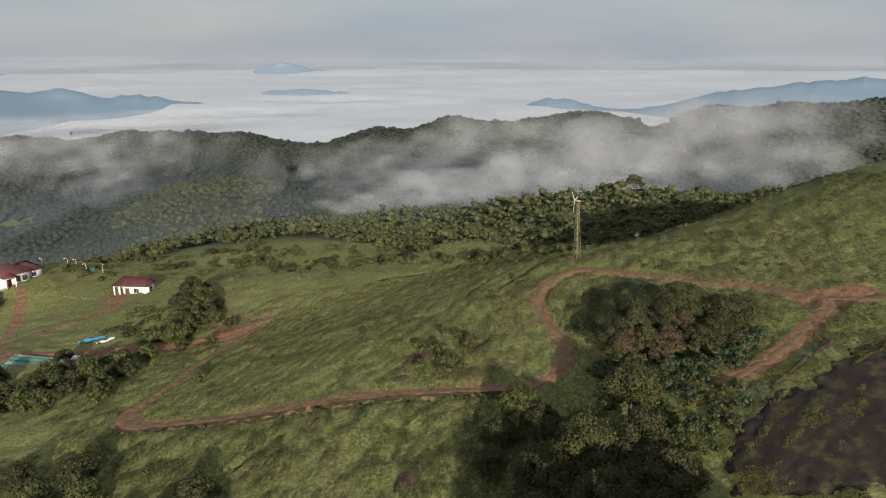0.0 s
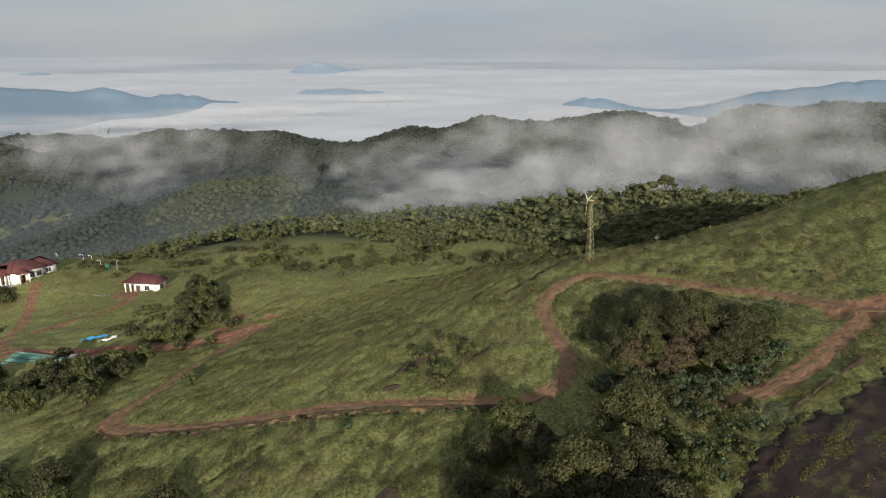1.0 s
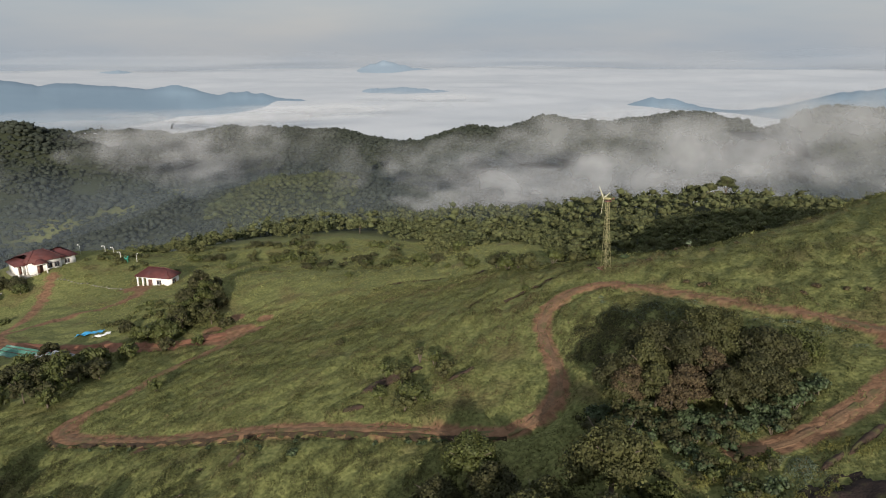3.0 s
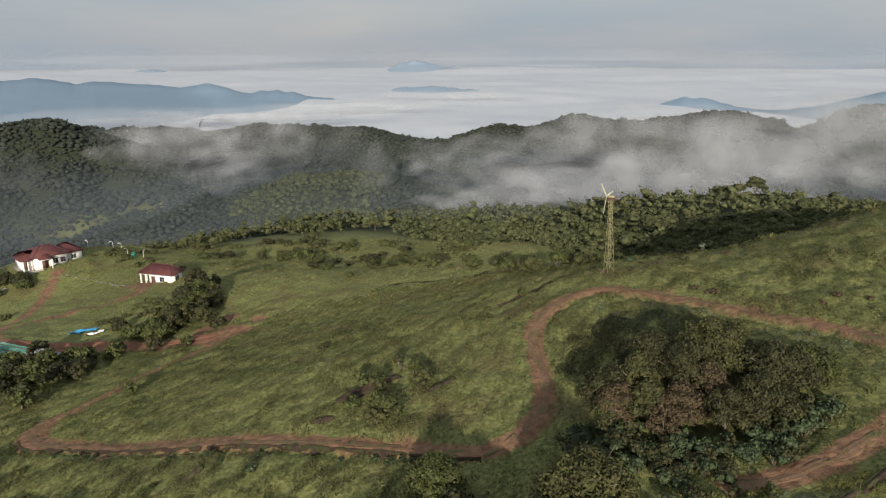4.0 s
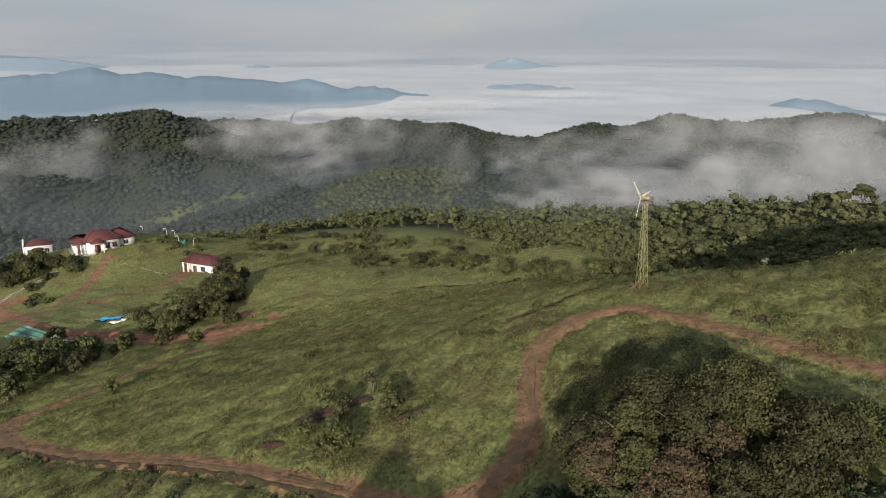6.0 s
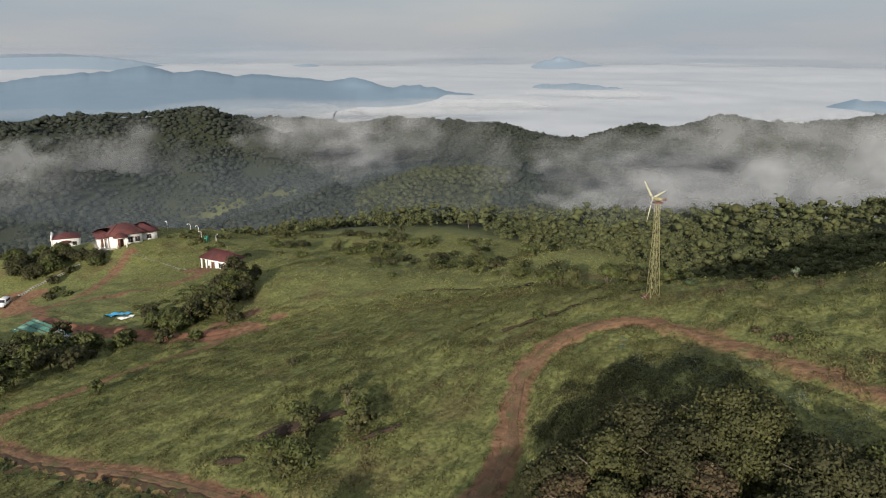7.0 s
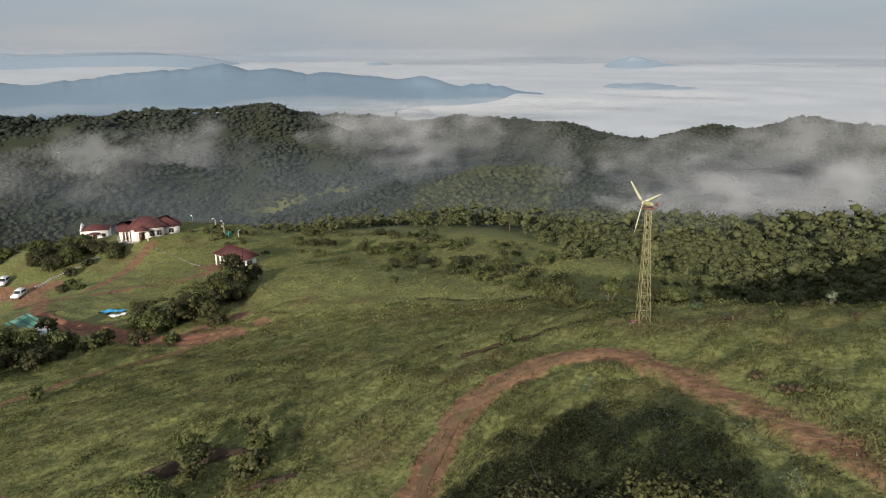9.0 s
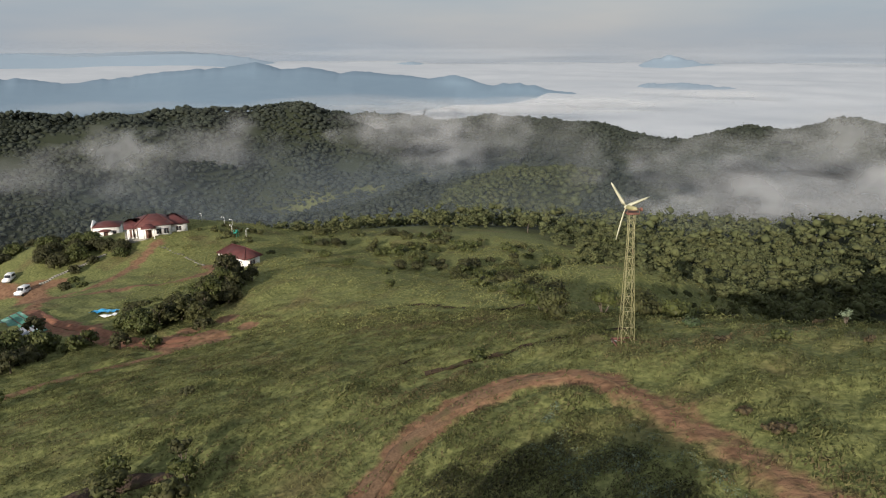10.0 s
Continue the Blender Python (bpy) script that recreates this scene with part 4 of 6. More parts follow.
def tree(name, label, x, y, h, spread, material, seed, lobes=9, leaf=0.42, dense=34, flat=0.75, group="", low=0.45, category="tree"):
    """A tree: tapered trunk with limbs under a crown of leaf clumps in uneven lobes."""
    rng = np.random.RandomState(seed)
    t = thing(name, x, y, z_at(x, y), rng.uniform(0, 360), label, category, group)
    v, fs = trunk_pieces(h * 0.8, 0.05 * h * (0.7 if h < 4 else 0.55), 4, rng, spread * 0.8)
    part("trunk", v, fs, BARK, t)
    ls = []
    for k in range(lobes):
        w = 2 * math.pi * k / lobes * 2.4 + rng.uniform(-0.4, 0.4)
        q = math.sqrt((k + 0.5) / lobes)
        rad = spread * q * 0.68
        lr = spread * rng.uniform(0.30, 0.46) * (1 if lobes < 14 else 0.72)
        zz = h * (low + (1 - low) * (1 - 0.75 * q * q) * rng.uniform(0.75, 1.0)) - lr * 0.6
        ls.append((math.cos(w) * rad, math.sin(w) * rad, max(zz, lr * 0.4), lr, flat))
    crown = new("crown", crown_mesh(ls, leaf, dense, rng, material))
    crown.parent = t
    return t


# wooded island inside the loop of the road: broad low trees, russet ones on its face, blue-green shrubs at its foot
ISLAND = [(26.5, 87, 6.2, 4.6, LEAF_DARK, "dense dark green tree on the wooded island"), (31.5, 86.5, 6.4, 4.6, LEAF_OLIVE, "dense olive green tree on the wooded island"),
          (22.8, 83.2, 5.2, 3.6, LEAF_DARK, "dense dark green tree on the wooded island"), (36, 83.5, 5.2, 4.2, LEAF_DARK, "dense dark green tree on the wooded island"),
          (29, 83.5, 5.8, 3.6, LEAF_DARK, "dark broadleaf tree on the wooded island"), (34, 79.5, 4.4, 3.4, LEAF_DARK, "low dark tree on the wooded island"),
          (23.0, 81.2, 4.7, 2.5, LEAF_BROWN, "russet brown tree on the face of the wooded island"), (28.0, 79.8, 4.7, 2.7, LEAF_BROWN, "russet brown tree on the face of the wooded island"),
          (24.8, 83.2, 6.0, 2.6, LEAF_OLIVE, "olive green tree on the face of the wooded island"), (25.4, 80.4, 4.4, 2.2, LEAF_OLIVE, "olive green tree on the face of the wooded island"),
          (30.4, 81.4, 5.6, 1.7, LEAF_BROWN, "russet brown tree on the face of the wooded island"), (26.4, 78.6, 3.9, 1.6, LEAF_BROWN, "low russet brown tree on the face of the wooded island"),
          (22.6, 80.9, 4.2, 2.3, LEAF_OLIVE, "olive green tree at the rim of the wooded island"), (31.2, 78.6, 4.2, 2.4, LEAF_DARK, "low dark tree on the wooded island"),
          (39.3, 86, 3.4, 3.0, LEAF, "low spreading green tree on the wooded island")]
for k, (x, y, h, s, m, lab) in enumerate(ISLAND):
    tree("tree", lab, x, y, h, s, m, 100 + k, 22, 0.145, 560, 0.72, "trees of the island", 0.4)


def mound(h, spread, lobes, rng):
    """Lobes of a low uneven mound of foliage."""
    ls = []
    for k in range(lobes):
        w, q = rng.uniform(0, 6.28), rng.uniform(0.1, 0.62) * spread
        lr = spread * rng.uniform(0.34, 0.5)
        ls.append((math.cos(w) * q, math.sin(w) * q, max(h - lr * 0.85, lr * 0.4) * rng.uniform(0.6, 1.0), lr, 0.75))
    return ls


def shrub(name, label, x, y, h, spread, material, seed, leaf=0.32, dense=40, lobes=5, group=""):
    """A shrub: stems and a low mound of leaf clumps."""
    rng = np.random.RandomState(seed)
    t = thing(name, x, y, z_at(x, y), rng.uniform(0, 360), label, "shrub", group)
    stems = [tube([(0, 0, -0.2), (math.cos(w) * spread * 0.3, math.sin(w) * spread * 0.3, h * 0.55)], [0.035 * h, 0.015 * h], 5) for w in rng.uniform(0, 6.28, 4)]
    v, fs = join(stems)
    part("stem", v, fs, BARK, t)
    crown = new("crown", crown_mesh(mound(h, spread, lobes, rng), leaf, dense, rng, material))
    crown.parent = t
    return t


def bush_mass(label, rows, material, seed, leaf, dense):
    """Many small bushes too far off to tell apart, as one mass: rows of (x, y, height, spread)."""
    rng = np.random.RandomState(seed)
    pieces = []
    for x, y, h, spread in rows:
        v, fs = crown_pieces(mound(h, spread, 5, rng), leaf, dense, rng)
        pieces.append((v + np.array([x, y, z_at(x, y) - 0.1]), fs))
    v, fs = join(pieces)
    tagged(new("bushes", mesh_of("bushes", v, fs, material)), label, "bushes", kind="stuff")


rng = np.random.RandomState(5)
for k in range(150):
    w = rng.uniform(math.pi * 0.98, math.pi * 2.06)
    x, y = 29.2 + math.cos(w) * rng.uniform(4, 10.5), 80.5 + math.sin(w) * rng.uniform(2.0, 7.8)
    shrub("shrub", "leafy blue-green shrub at the foot of the wooded island", x, y, rng.uniform(0.7, 1.6), rng.uniform(0.8, 1.5), (LEAF_BLUE, LEAF_BLUE, LEAF_DARK)[k % 3], 2000 + k, 0.18, 120, 5, "foot shrubs")

# dark grove below the road
GROVE = [(9.8, 58, 7.8, 3.8, LEAF_DARK), (14.8, 60.5, 8.2, 4.3, LEAF_OLIVE), (19.4, 59.4, 8.2, 3.5, LEAF_DARK), (20.2, 54.6, 7.4, 4.0, LEAF_DARK), (8, 52.5, 7.4, 4.0, LEAF_DARK),
         (14.5, 53.2, 7.6, 4.0, LEAF_DARK), (20.3, 67.6, 8.2, 4.2, LEAF_OLIVE), (9.0, 72.3, 5.9, 3.0, LEAF), (15.2, 65.2, 5.8, 3.5, LEAF_OLIVE), (24.2, 61.0, 3.9, 2.2, LEAF),
         (24.0, 66.5, 2.5, 2.0, LEAF), (5, 64, 3.6, 2.2, LEAF_DARK), (11, 69.2, 4.6, 2.8, LEAF_DARK), (6.4, 69, 3.9, 2.6, LEAF_DARK), (12.6, 67.0, 4.2, 2.6, LEAF_DARK), (17, 46.5, 8.0, 4.0, LEAF)]
for k, (x, y, h, s, m) in enumerate(GROVE):
    tree("tree", {LEAF_OLIVE: "rounded olive green tree in the dark grove", LEAF: "rounded green tree in the dark grove", LEAF_DARK: "dark green tree in the shaded grove"}[m],
         x, y, h, s, m, 300 + k, 24, 0.17, 360, 0.85, "grove trees", 0.42)
for k in range(80):
    x, y = rng.uniform(21.5, 33), rng.uniform(60, 71.5)
    if y > 47.6 + x * 0.5:
        shrub("shrub", "low green shrub on the slope beside the rock slab", x, y, rng.uniform(0.5, 1.2), rng.uniform(0.6, 1.2), (LEAF_BLUE, LEAF, LEAF_DARK)[k % 3], 3400 + k, 0.18, 110, 4, "slope shrubs")

# unseen tall trees on the slope under the hilltop, added to shade the grove
for k, (x, y, top) in enumerate([(9.5, 30, 7.6), (14, 29, 9.3), (18.5, 30.5, 9.5), (23, 31, 9.2), (26.5, 32.5, 7.8), (12, 26, 9.6), (20.5, 27, 10.2)]):
    tree("tree", "unseen tall tree added below the hilltop to cast shade", x, y, top - z_at(x, y), 4.4, LEAF_DARK, 380 + k, 16, 0.6, 40, 0.9, "tall slope trees", 0.5)

# trees below the west bend
for k, (x, y, h, s) in enumerate([(-46.8, 77.6, 4.4, 2.9), (-51.2, 75, 4.0, 2.8), (-28.4, 69.4, 4.0, 2.6), (-31.5, 66.5, 3.6, 2.4), (-55.5, 79, 3.6, 2.6), (-43.5, 73, 4.2, 2.6), (-59, 73, 3.8, 2.8),
                                  (-36.5, 66, 3.4, 2.3), (-25.5, 66, 3.0, 2.0), (-49, 69, 4.0, 2.6)]):
    tree("tree", "small dark green tree on the lower slope", x, y, h, s, (LEAF_DARK, LEAF)[k % 2], 400 + k, 12, 0.22, 190, 0.85, "lower slope trees", 0.35)

# thicket between the hut and the red cut
SPINE = spline([(-53, 130), (-53.5, 138), (-54.5, 144), (-57, 150), (-59.5, 154)], 1.0)
for k, (x, y, top, s) in enumerate([(-57.0, 150.6, -12.9, 3.0), (-54.4, 147.3, -14.6, 2.9), (-59, 153.6, -14.6, 2.9), (-52.8, 143.6, -14.8, 2.8), (-57.5, 146.5, -16.4, 2.8)]):
    tree("tree", "tall dark green tree in the thicket below the hut", x, y, top - z_at(x, y), s, (LEAF_DARK, LEAF)[k % 2], 420 + k, 14, 0.26, 130, 0.9, "thicket trees", 0.3)
for k in range(46):
    x, y = SPINE[rng.randint(len(SPINE))] + rng.normal(0, 2.9, 2)
    if k % 4 == 0:
        x, y = rng.uniform(-59, -53), rng.uniform(131, 148)
    tree("tree", "dense green thicket tree on the slope below the hut", x, y, rng.uniform(1.8, 4.6), rng.uniform(1.3, 2.7), (LEAF_DARK, LEAF, LEAF_OLIVE)[k % 3], 430 + k, 10, 0.28, 105, 0.85, "thicket trees", 0.3)
slope = [(rng.uniform(-78, -58), rng.uniform(138, 157), rng.uniform(0.5, 1.4), rng.uniform(0.7, 1.7)) for k in range(44)]
bush_mass("low green bushes on the slope beside the thicket", slope[0::2], LEAF, 903, 0.26, 60)
bush_mass("low olive green bushes on the slope beside the thicket", slope[1::2], LEAF_OLIVE, 904, 0.26, 60)
# bushes by the sheds
for k in range(56):
    x, y = rng.uniform(-98, -54), rng.uniform(100, 121)
    if y < 119.5 + 0.18 * (x + 70) * (x > -70) and y > 97 - 0.12 * (x + 54) and x < -52 - (y - 100) * 0.1:
        tree("tree", "dark green bushy tree below the sheds", x, y, rng.uniform(2.4, 4.4), rng.uniform(1.7, 2.8), (LEAF_DARK, LEAF)[k % 2], 470 + k, 9, 0.28, 100, 0.85, "shed trees", 0.3)
for k, (x, y, h, s) in enumerate([(-74.2, 125.2, 3.6, 2.1), (-57.5, 124, 2.8, 1.8), (-50.5, 124.4, 2.6, 1.7), (-45.5, 126.2, 1.8, 1.4), (-43.5, 133.6, 2.0, 1.8), (-62, 134, 2.6, 2.0), (-67, 138, 2.2, 1.9)]):
    tree("tree", "green bushy tree beside the red cut", x, y, h, s, (LEAF_DARK, LEAF)[k % 2], 520 + k, 9, 0.34, 80, 0.85, "cut trees", 0.3)
# trees round the houses
HOUSE_TREES = [(-131, 172, 4.6, 3.0), (-127, 170.5, 4.2, 2.8), (-123.5, 171.5, 3.8, 2.6), (-136, 170, 4.2, 2.8), (-120.5, 173.5, 3.0, 2.2), (-121, 160.5, 2.6, 1.8), (-142, 166, 5, 3.2), (-147, 171, 3.4, 2.6), (-138, 163, 4, 2.6),
               (-150, 162, 5, 3.2), (-156, 170, 3.2, 2.8), (-161, 178, 3.4, 2.8), (-141, 174, 3.2, 2.4), (-165, 165, 5.4, 3.4), (-147, 157, 4, 2.6), (-158, 155, 4.6, 3), (-170, 186, 5.6, 3.4),
               (-113, 153, 1.8, 1.8), (-116, 157, 1.5, 1.5), (-128, 161, 5.2, 3.2), (-132, 160, 5.2, 3.2), (-126.5, 164.5, 5.0, 3.0), (-135, 164, 5.4, 3.2), (-130, 167, 4.8, 3.0),
               (-117.5, 170.5, 3.6, 2.4), (-119.5, 172.5, 3.8, 2.6), (-121.2, 165.6, 2.4, 1.7), (-109.5, 155, 1.3, 1.5)]
for k, (x, y, h, s) in enumerate(HOUSE_TREES):
    h *= 0.62 if x < -133 else 0.85
    tree("tree", "dark green garden tree near the houses", x, y, h, s, (LEAF_DARK, LEAF)[k % 3 == 0], 540 + k, 10, 0.3, 95, 0.85, "garden trees", 0.3)
knoll = [(-104 + rng.normal(0, 9), 197 + rng.normal(0, 4), rng.uniform(0.8, 1.6), rng.uniform(1.0, 1.9)) for k in range(22)]
bush_mass("olive green bushes on the grassy knoll behind the houses", knoll, LEAF_OLIVE, 905, 0.34, 40)

# scattered bushes on the meadow
MEADOW = [(-48.5, 192.5, 2.0, 2.6, LEAF_DARK), (-58, 186, 1.6, 2.2, LEAF), (-44, 193, 1.8, 2.2, LEAF_DARK), (-70, 192, 2.2, 2.2, LEAF), (-3.5, 92.5, 2.0, 1.3, LEAF), (-1.2, 90.8, 2.8, 1.7, LEAF_OLIVE),
          (1.2, 86.6, 2.7, 2.0, LEAF), (0.2, 85.2, 1.8, 1.5, LEAF_OLIVE), (3.6, 91.6, 2.2, 1.5, LEAF_OLIVE), (0.2, 95.5, 2.4, 1.0, LEAF_DARK), (2.2, 94.2, 2.0, 1.2, LEAF), (-13.4, 106.6, 1.0, 0.9, LEAF_DARK), (-39.5, 102.5, 1.9, 1.4, LEAF), (-3, 88.2, 1.6, 1.4, LEAF), (3.6, 91.2, 1.4, 1.2, LEAF_DARK),
          (8.5, 137.5, 3.2, 2.8, LEAF), (12.8, 131.5, 3.4, 2.6, LEAF_OLIVE), (16.5, 134.5, 3.0, 2.4, LEAF), (10.5, 134.0, 2.6, 2.2, LEAF_OLIVE), (6.5, 143.5, 3.6, 3.0, LEAF_DARK), (18.3, 143.5, 3.8, 2.6, LEAF_OLIVE), (1, 147, 2.4, 2.4, LEAF), (23.6, 133.6, 2.3, 2.2, LEAF), (20.8, 135.5, 2.4, 2.3, LEAF_OLIVE), (26, 136, 2.0, 2.0, LEAF), (28.5, 143, 2.0, 2.4, LEAF_OLIVE),
          (-8, 163, 2.0, 2.6, LEAF_DARK), (-14, 176, 2.2, 2.6, LEAF), (-24, 186, 2.4, 2.6, LEAF), (-34, 200, 2.6, 2.8, LEAF_DARK), (-18, 196, 2.6, 2.8, LEAF), (-4, 172, 2.4, 2.6, LEAF), (-62, 206, 2.4, 2.6, LEAF), (-82, 212, 2.6, 2.6, LEAF_DARK),
          (-26.5, 158, 1.2, 1.4, LEAF), (-36, 170, 1.4, 1.6, LEAF), (12.4, 114.8, 0.9, 1.0, LEAF), (-10, 78.8, 0.7, 0.8, LEAF_BLUE), (-38, 78, 0.9, 1.0, LEAF), (27, 124, 0.8, 0.9, LEAF_BLUE), (33.5, 121, 0.7, 1.0, LEAF)]
for k, (x, y, h, s, m) in enumerate(MEADOW):
    shrub("shrub", {LEAF: "green bush standing on the meadow", LEAF_DARK: "dark green bush standing on the meadow", LEAF_OLIVE: "olive green bush standing on the meadow", LEAF_BLUE: "leafy blue-green bush on the meadow"}[m],
          x, y, h, s, m, 600 + k, 0.2, 110, 7, "meadow bushes")
rng = np.random.RandomState(9)
for k in range(16):
    x, y = rng.uniform(-40, 8), 83 - rng.uniform(1.8, 2.8)
    y += np.interp(x, [-40, -22, -6, 8], [6.6, 2.4, 0, -2.2])
    shrub("shrub", "small blue-green weed clump on the road bank", x, y, rng.uniform(0.3, 0.6), rng.uniform(0.3, 0.6), LEAF_BLUE, 640 + k, 0.2, 60, 4, "bank weeds")
for k, (x, y) in enumerate([(33.2, 108), (34.6, 106.8), (35.3, 107.4), (46, 101), (48.5, 99), (50, 97.6), (44.5, 100), (30, 119.5), (39, 121), (43, 124), (36, 130)]):
    shrub("shrub", "withered brown shrub on the hill meadow", x, y, 0.45 + 0.05 * (k % 3), 0.6 + 0.1 * (k % 4), LEAF_BROWN, 660 + k, 0.15, 90, 5, "withered shrubs")
shrub("shrub", "pale leafless-looking plant on the brow of the hill", 37.6, 130.2, 1.5, 0.75, LEAF_GREY, 680, 0.16, 50, 5)
# tall trees that break the edge of the woods
SKYLINE = [(100, 360, -25.6, 5.0, 0.4), (91, 352, -27.5, 4.2, 0.4), (85, 350, -29, 3.6, 0.4), (-19, 470, -62, 2.8, 1.2), (114, 330, -31, 3.2, 0.8), (120, 318, -29, 3.0, 0.9), (60, 380, -38, 4, 0.8), (-60, 290, -33, 3.4, 0.9),
           (20, 330, -37, 3.6, 0.7), (40, 420, -47, 4.2, 0.5), (122, 300, -24, 4.4, 0.55), (132, 292, -22, 4.6, 0.55), (-62, 330, -46, 3.2, 0.9), (72, 300, -30, 3.4, 0.6), (30, 250, -30, 3.0, 0.7)]
for k, (x, y, top, s, fl) in enumerate(SKYLINE):
    tree("tree", "brownish tree rising above the brow of the hill" if k in (10, 11) else "tall tree rising above the edge of the woods", x, y, max(top - (0 if k in (0, 1, 2, 10, 11) else 5) - z_at(x, y), 6.0), s,
         LEAF_BROWN if k in (10, 11) else FOREST, 700 + k, 10, 0.42, 70, fl, "skyline trees", 0.6)
rng = np.random.RandomState(15)
rim = []
for k in range(190):
    x, y = rng.uniform(-92, 2), rng.uniform(150, 246)
    e = np.interp(x, WOOD_EDGE[:, 0], WOOD_EDGE[:, 1])
    if -30 < y - e < 16 and np.hypot(x + 83, y - 179) > 9:
        rim.append((x, y, rng.uniform(0.8, 2.6), rng.uniform(1.0, 3.0)))
for k in range(30):
    cx, cy, r = ((-56, 205, 2.5), (-106, 226, 6), (-81, 241, 7), (-50, 229, 7), (-66, 222, 6), (-34, 210, 6))[k % 6]
    rim.append((cx + rng.normal(0, r), cy + rng.normal(0, r * 0.6), rng.uniform(1.6, 3.4), rng.uniform(1.6, 3.2)))
bush_mass("rounded green bushes at the rim of the woods", rim[0::3], LEAF, 900, 0.32, 44)
bush_mass("rounded olive green bushes at the rim of the woods", rim[1::3], LEAF_OLIVE, 901, 0.32, 44)
bush_mass("rounded dark green bushes at the rim of the woods", rim[2::3], LEAF_DARK, 902, 0.32, 44)


# ---- grass tufts over the meadow ----
def tufts(name, label, count, xs, ys, blades, height, seed, material, keep, wide=0.32, lean=1.0, lift=0.0):
    rng = np.random.RandomState(seed)
    x, y = rng.uniform(*xs, count), rng.uniform(*ys, count)
    ok = keep(x, y) & (combed(x, y) > 0.2)
    x, y = x[ok], y[ok]
    z, earth, wood = ground_height(x, y, True)
    ok = (earth < 0.4 + 0.6 * rng.rand(len(x)) ** 2) & (wood < 0.6)
    x, y, z = x[ok], y[ok], z[ok]
    n = len(x)
    tall = height * (0.4 + 1.1 * combed(x, y)) * (0.7 + 0.6 * value_noise(x, y, 5, seed + 1)) * rng.uniform(0.7, 1.3, n)
    # small leaves over a low dome, drawn out the way the slope is combed
    d = rng.normal(0, 1, (n, blades, 3))
    d[..., 2] = np.abs(d[..., 2]) * 0.9 + 0.15
    d /= np.linalg.norm(d, axis=2)[..., None]
    along, across = d[..., 0] * math.cos(COMB) + d[..., 1] * math.sin(COMB), -d[..., 0] * math.sin(COMB) + d[..., 1] * math.cos(COMB)
    along, across = along * (1.2 + 0.9 * lean), across * 1.1
    off = np.stack([along * math.cos(COMB) - across * math.sin(COMB), along * math.sin(COMB) + across * math.cos(COMB), d[..., 2] * 0.85], 2)
    p = np.stack([x, y, z - 0.05 + lift], 1)[:, None, :] + off * tall[:, None, None]
    nrm = d + rng.normal(0, 0.28, (n, blades, 3))
    u = np.cross(nrm, rng.normal(0, 1, (n, blades, 3)) + lean * np.array([math.sin(COMB), -math.cos(COMB), 0]) * 1.5)
    u /= np.linalg.norm(u, axis=2)[..., None] + 1e-9
    side = np.cross(nrm, u)
    side /= np.linalg.norm(side, axis=2)[..., None] + 1e-9
    s = (tall[:, None] * rng.uniform(0.36, 0.66, (n, blades)))[..., None]
    v = np.stack([p - u * s * 0.6 - side * s * wide, p - u * s * 0.6 + side * s * wide, p + u * s * 0.9], 2).reshape(-1, 3)
    ob = new(name, mesh_of(name, v, [np.arange(len(v)).reshape(-1, 3)], material))
    return tagged(ob, label, "grass", kind="stuff")


tufts("grass", "tussocky green meadow grass", 92000, (-62, 76), (58, 140), 7, 0.235, 31, GRASS, lambda x, y: (x < 0.64 * y + 12) & (x > -20 - (y - 40) * 0.75))
tufts("grass", "tussocky green meadow grass on the farther slope", 62000, (-125, 66), (130, 250), 4, 0.32, 32, GRASS_FAR_LIT, lambda x, y: x > -150 - (y - 215))
tufts("flowering_weeds", "carpet of pale flowering weeds round the wooded island", 22000, (22, 50), (86, 109), 6, 0.14, 34, LEAF_GREY,
      lambda x, y: (np.abs(y - 99.5 - (31 - x) * 0.75) < 4.0) & (value_noise(x, y, 2.2, 88) > 0.46) & (x < 46), 0.4, 0.0)
tufts("flowering_weeds", "carpet of pale flowering weeds beside the rock slab", 6000, (26, 36), (63, 71), 5, 0.15, 35, LEAF_GREY, lambda x, y: value_noise(x, y, 2.2, 89) > 0.5, 0.4, 0.0)
tufts("grass", "grass tufts in the cracks of the dark rock slab", 46000, (27, 60), (50, 72), 5, 0.15, 33, MOSS,
      lambda x, y: value_noise((x * 0.82 + y * 0.57) / 3.2, y * 0.82 - x * 0.57, 0.9, 77) * 0.6 + value_noise(x, y, 5, 79) * 0.4 > 0.585, 0.4, 0.3, 0.3)
# dark leaf tufts added where the island's shadow falls, to deepen that shade
tufts("weeds", "dark leafy tufts deepening the shadow of the wooded island", 15000, (15, 44), (84, 106), 7, 0.2, 38, LEAF_DARK,
      lambda x, y: ((x - 26.5 + (y - 94) * 0.25) / 8.5) ** 2 + ((y - 94) / 10.0) ** 2 < 0.7 + 0.6 * value_noise(x, y, 3, 97))
# dark leaf tufts added to bring down the tone of the lower slope
tufts("weeds", "dark leafy tufts added to darken the slope below the road", 22000, (-62, 12), (58, 86), 7, 0.24, 37, LEAF_OLIVE,
      lambda x, y: (y < 80 - 0.16 * x) & (value_noise(x, y, 6, 95) * 0.6 + value_noise(x, y, 2.0, 96) * 0.4 > 0.4))
tufts("heath", "brownish heath clumps scattered through the meadow", 17000, (-48, 50), (84, 146), 6, 0.22, 36, HEATH,
      lambda x, y: (value_noise(x, y, 7, 91) * 0.65 + value_noise(x, y, 2.2, 92) * 0.35 > 0.52) & (x < 0.64 * y + 12))


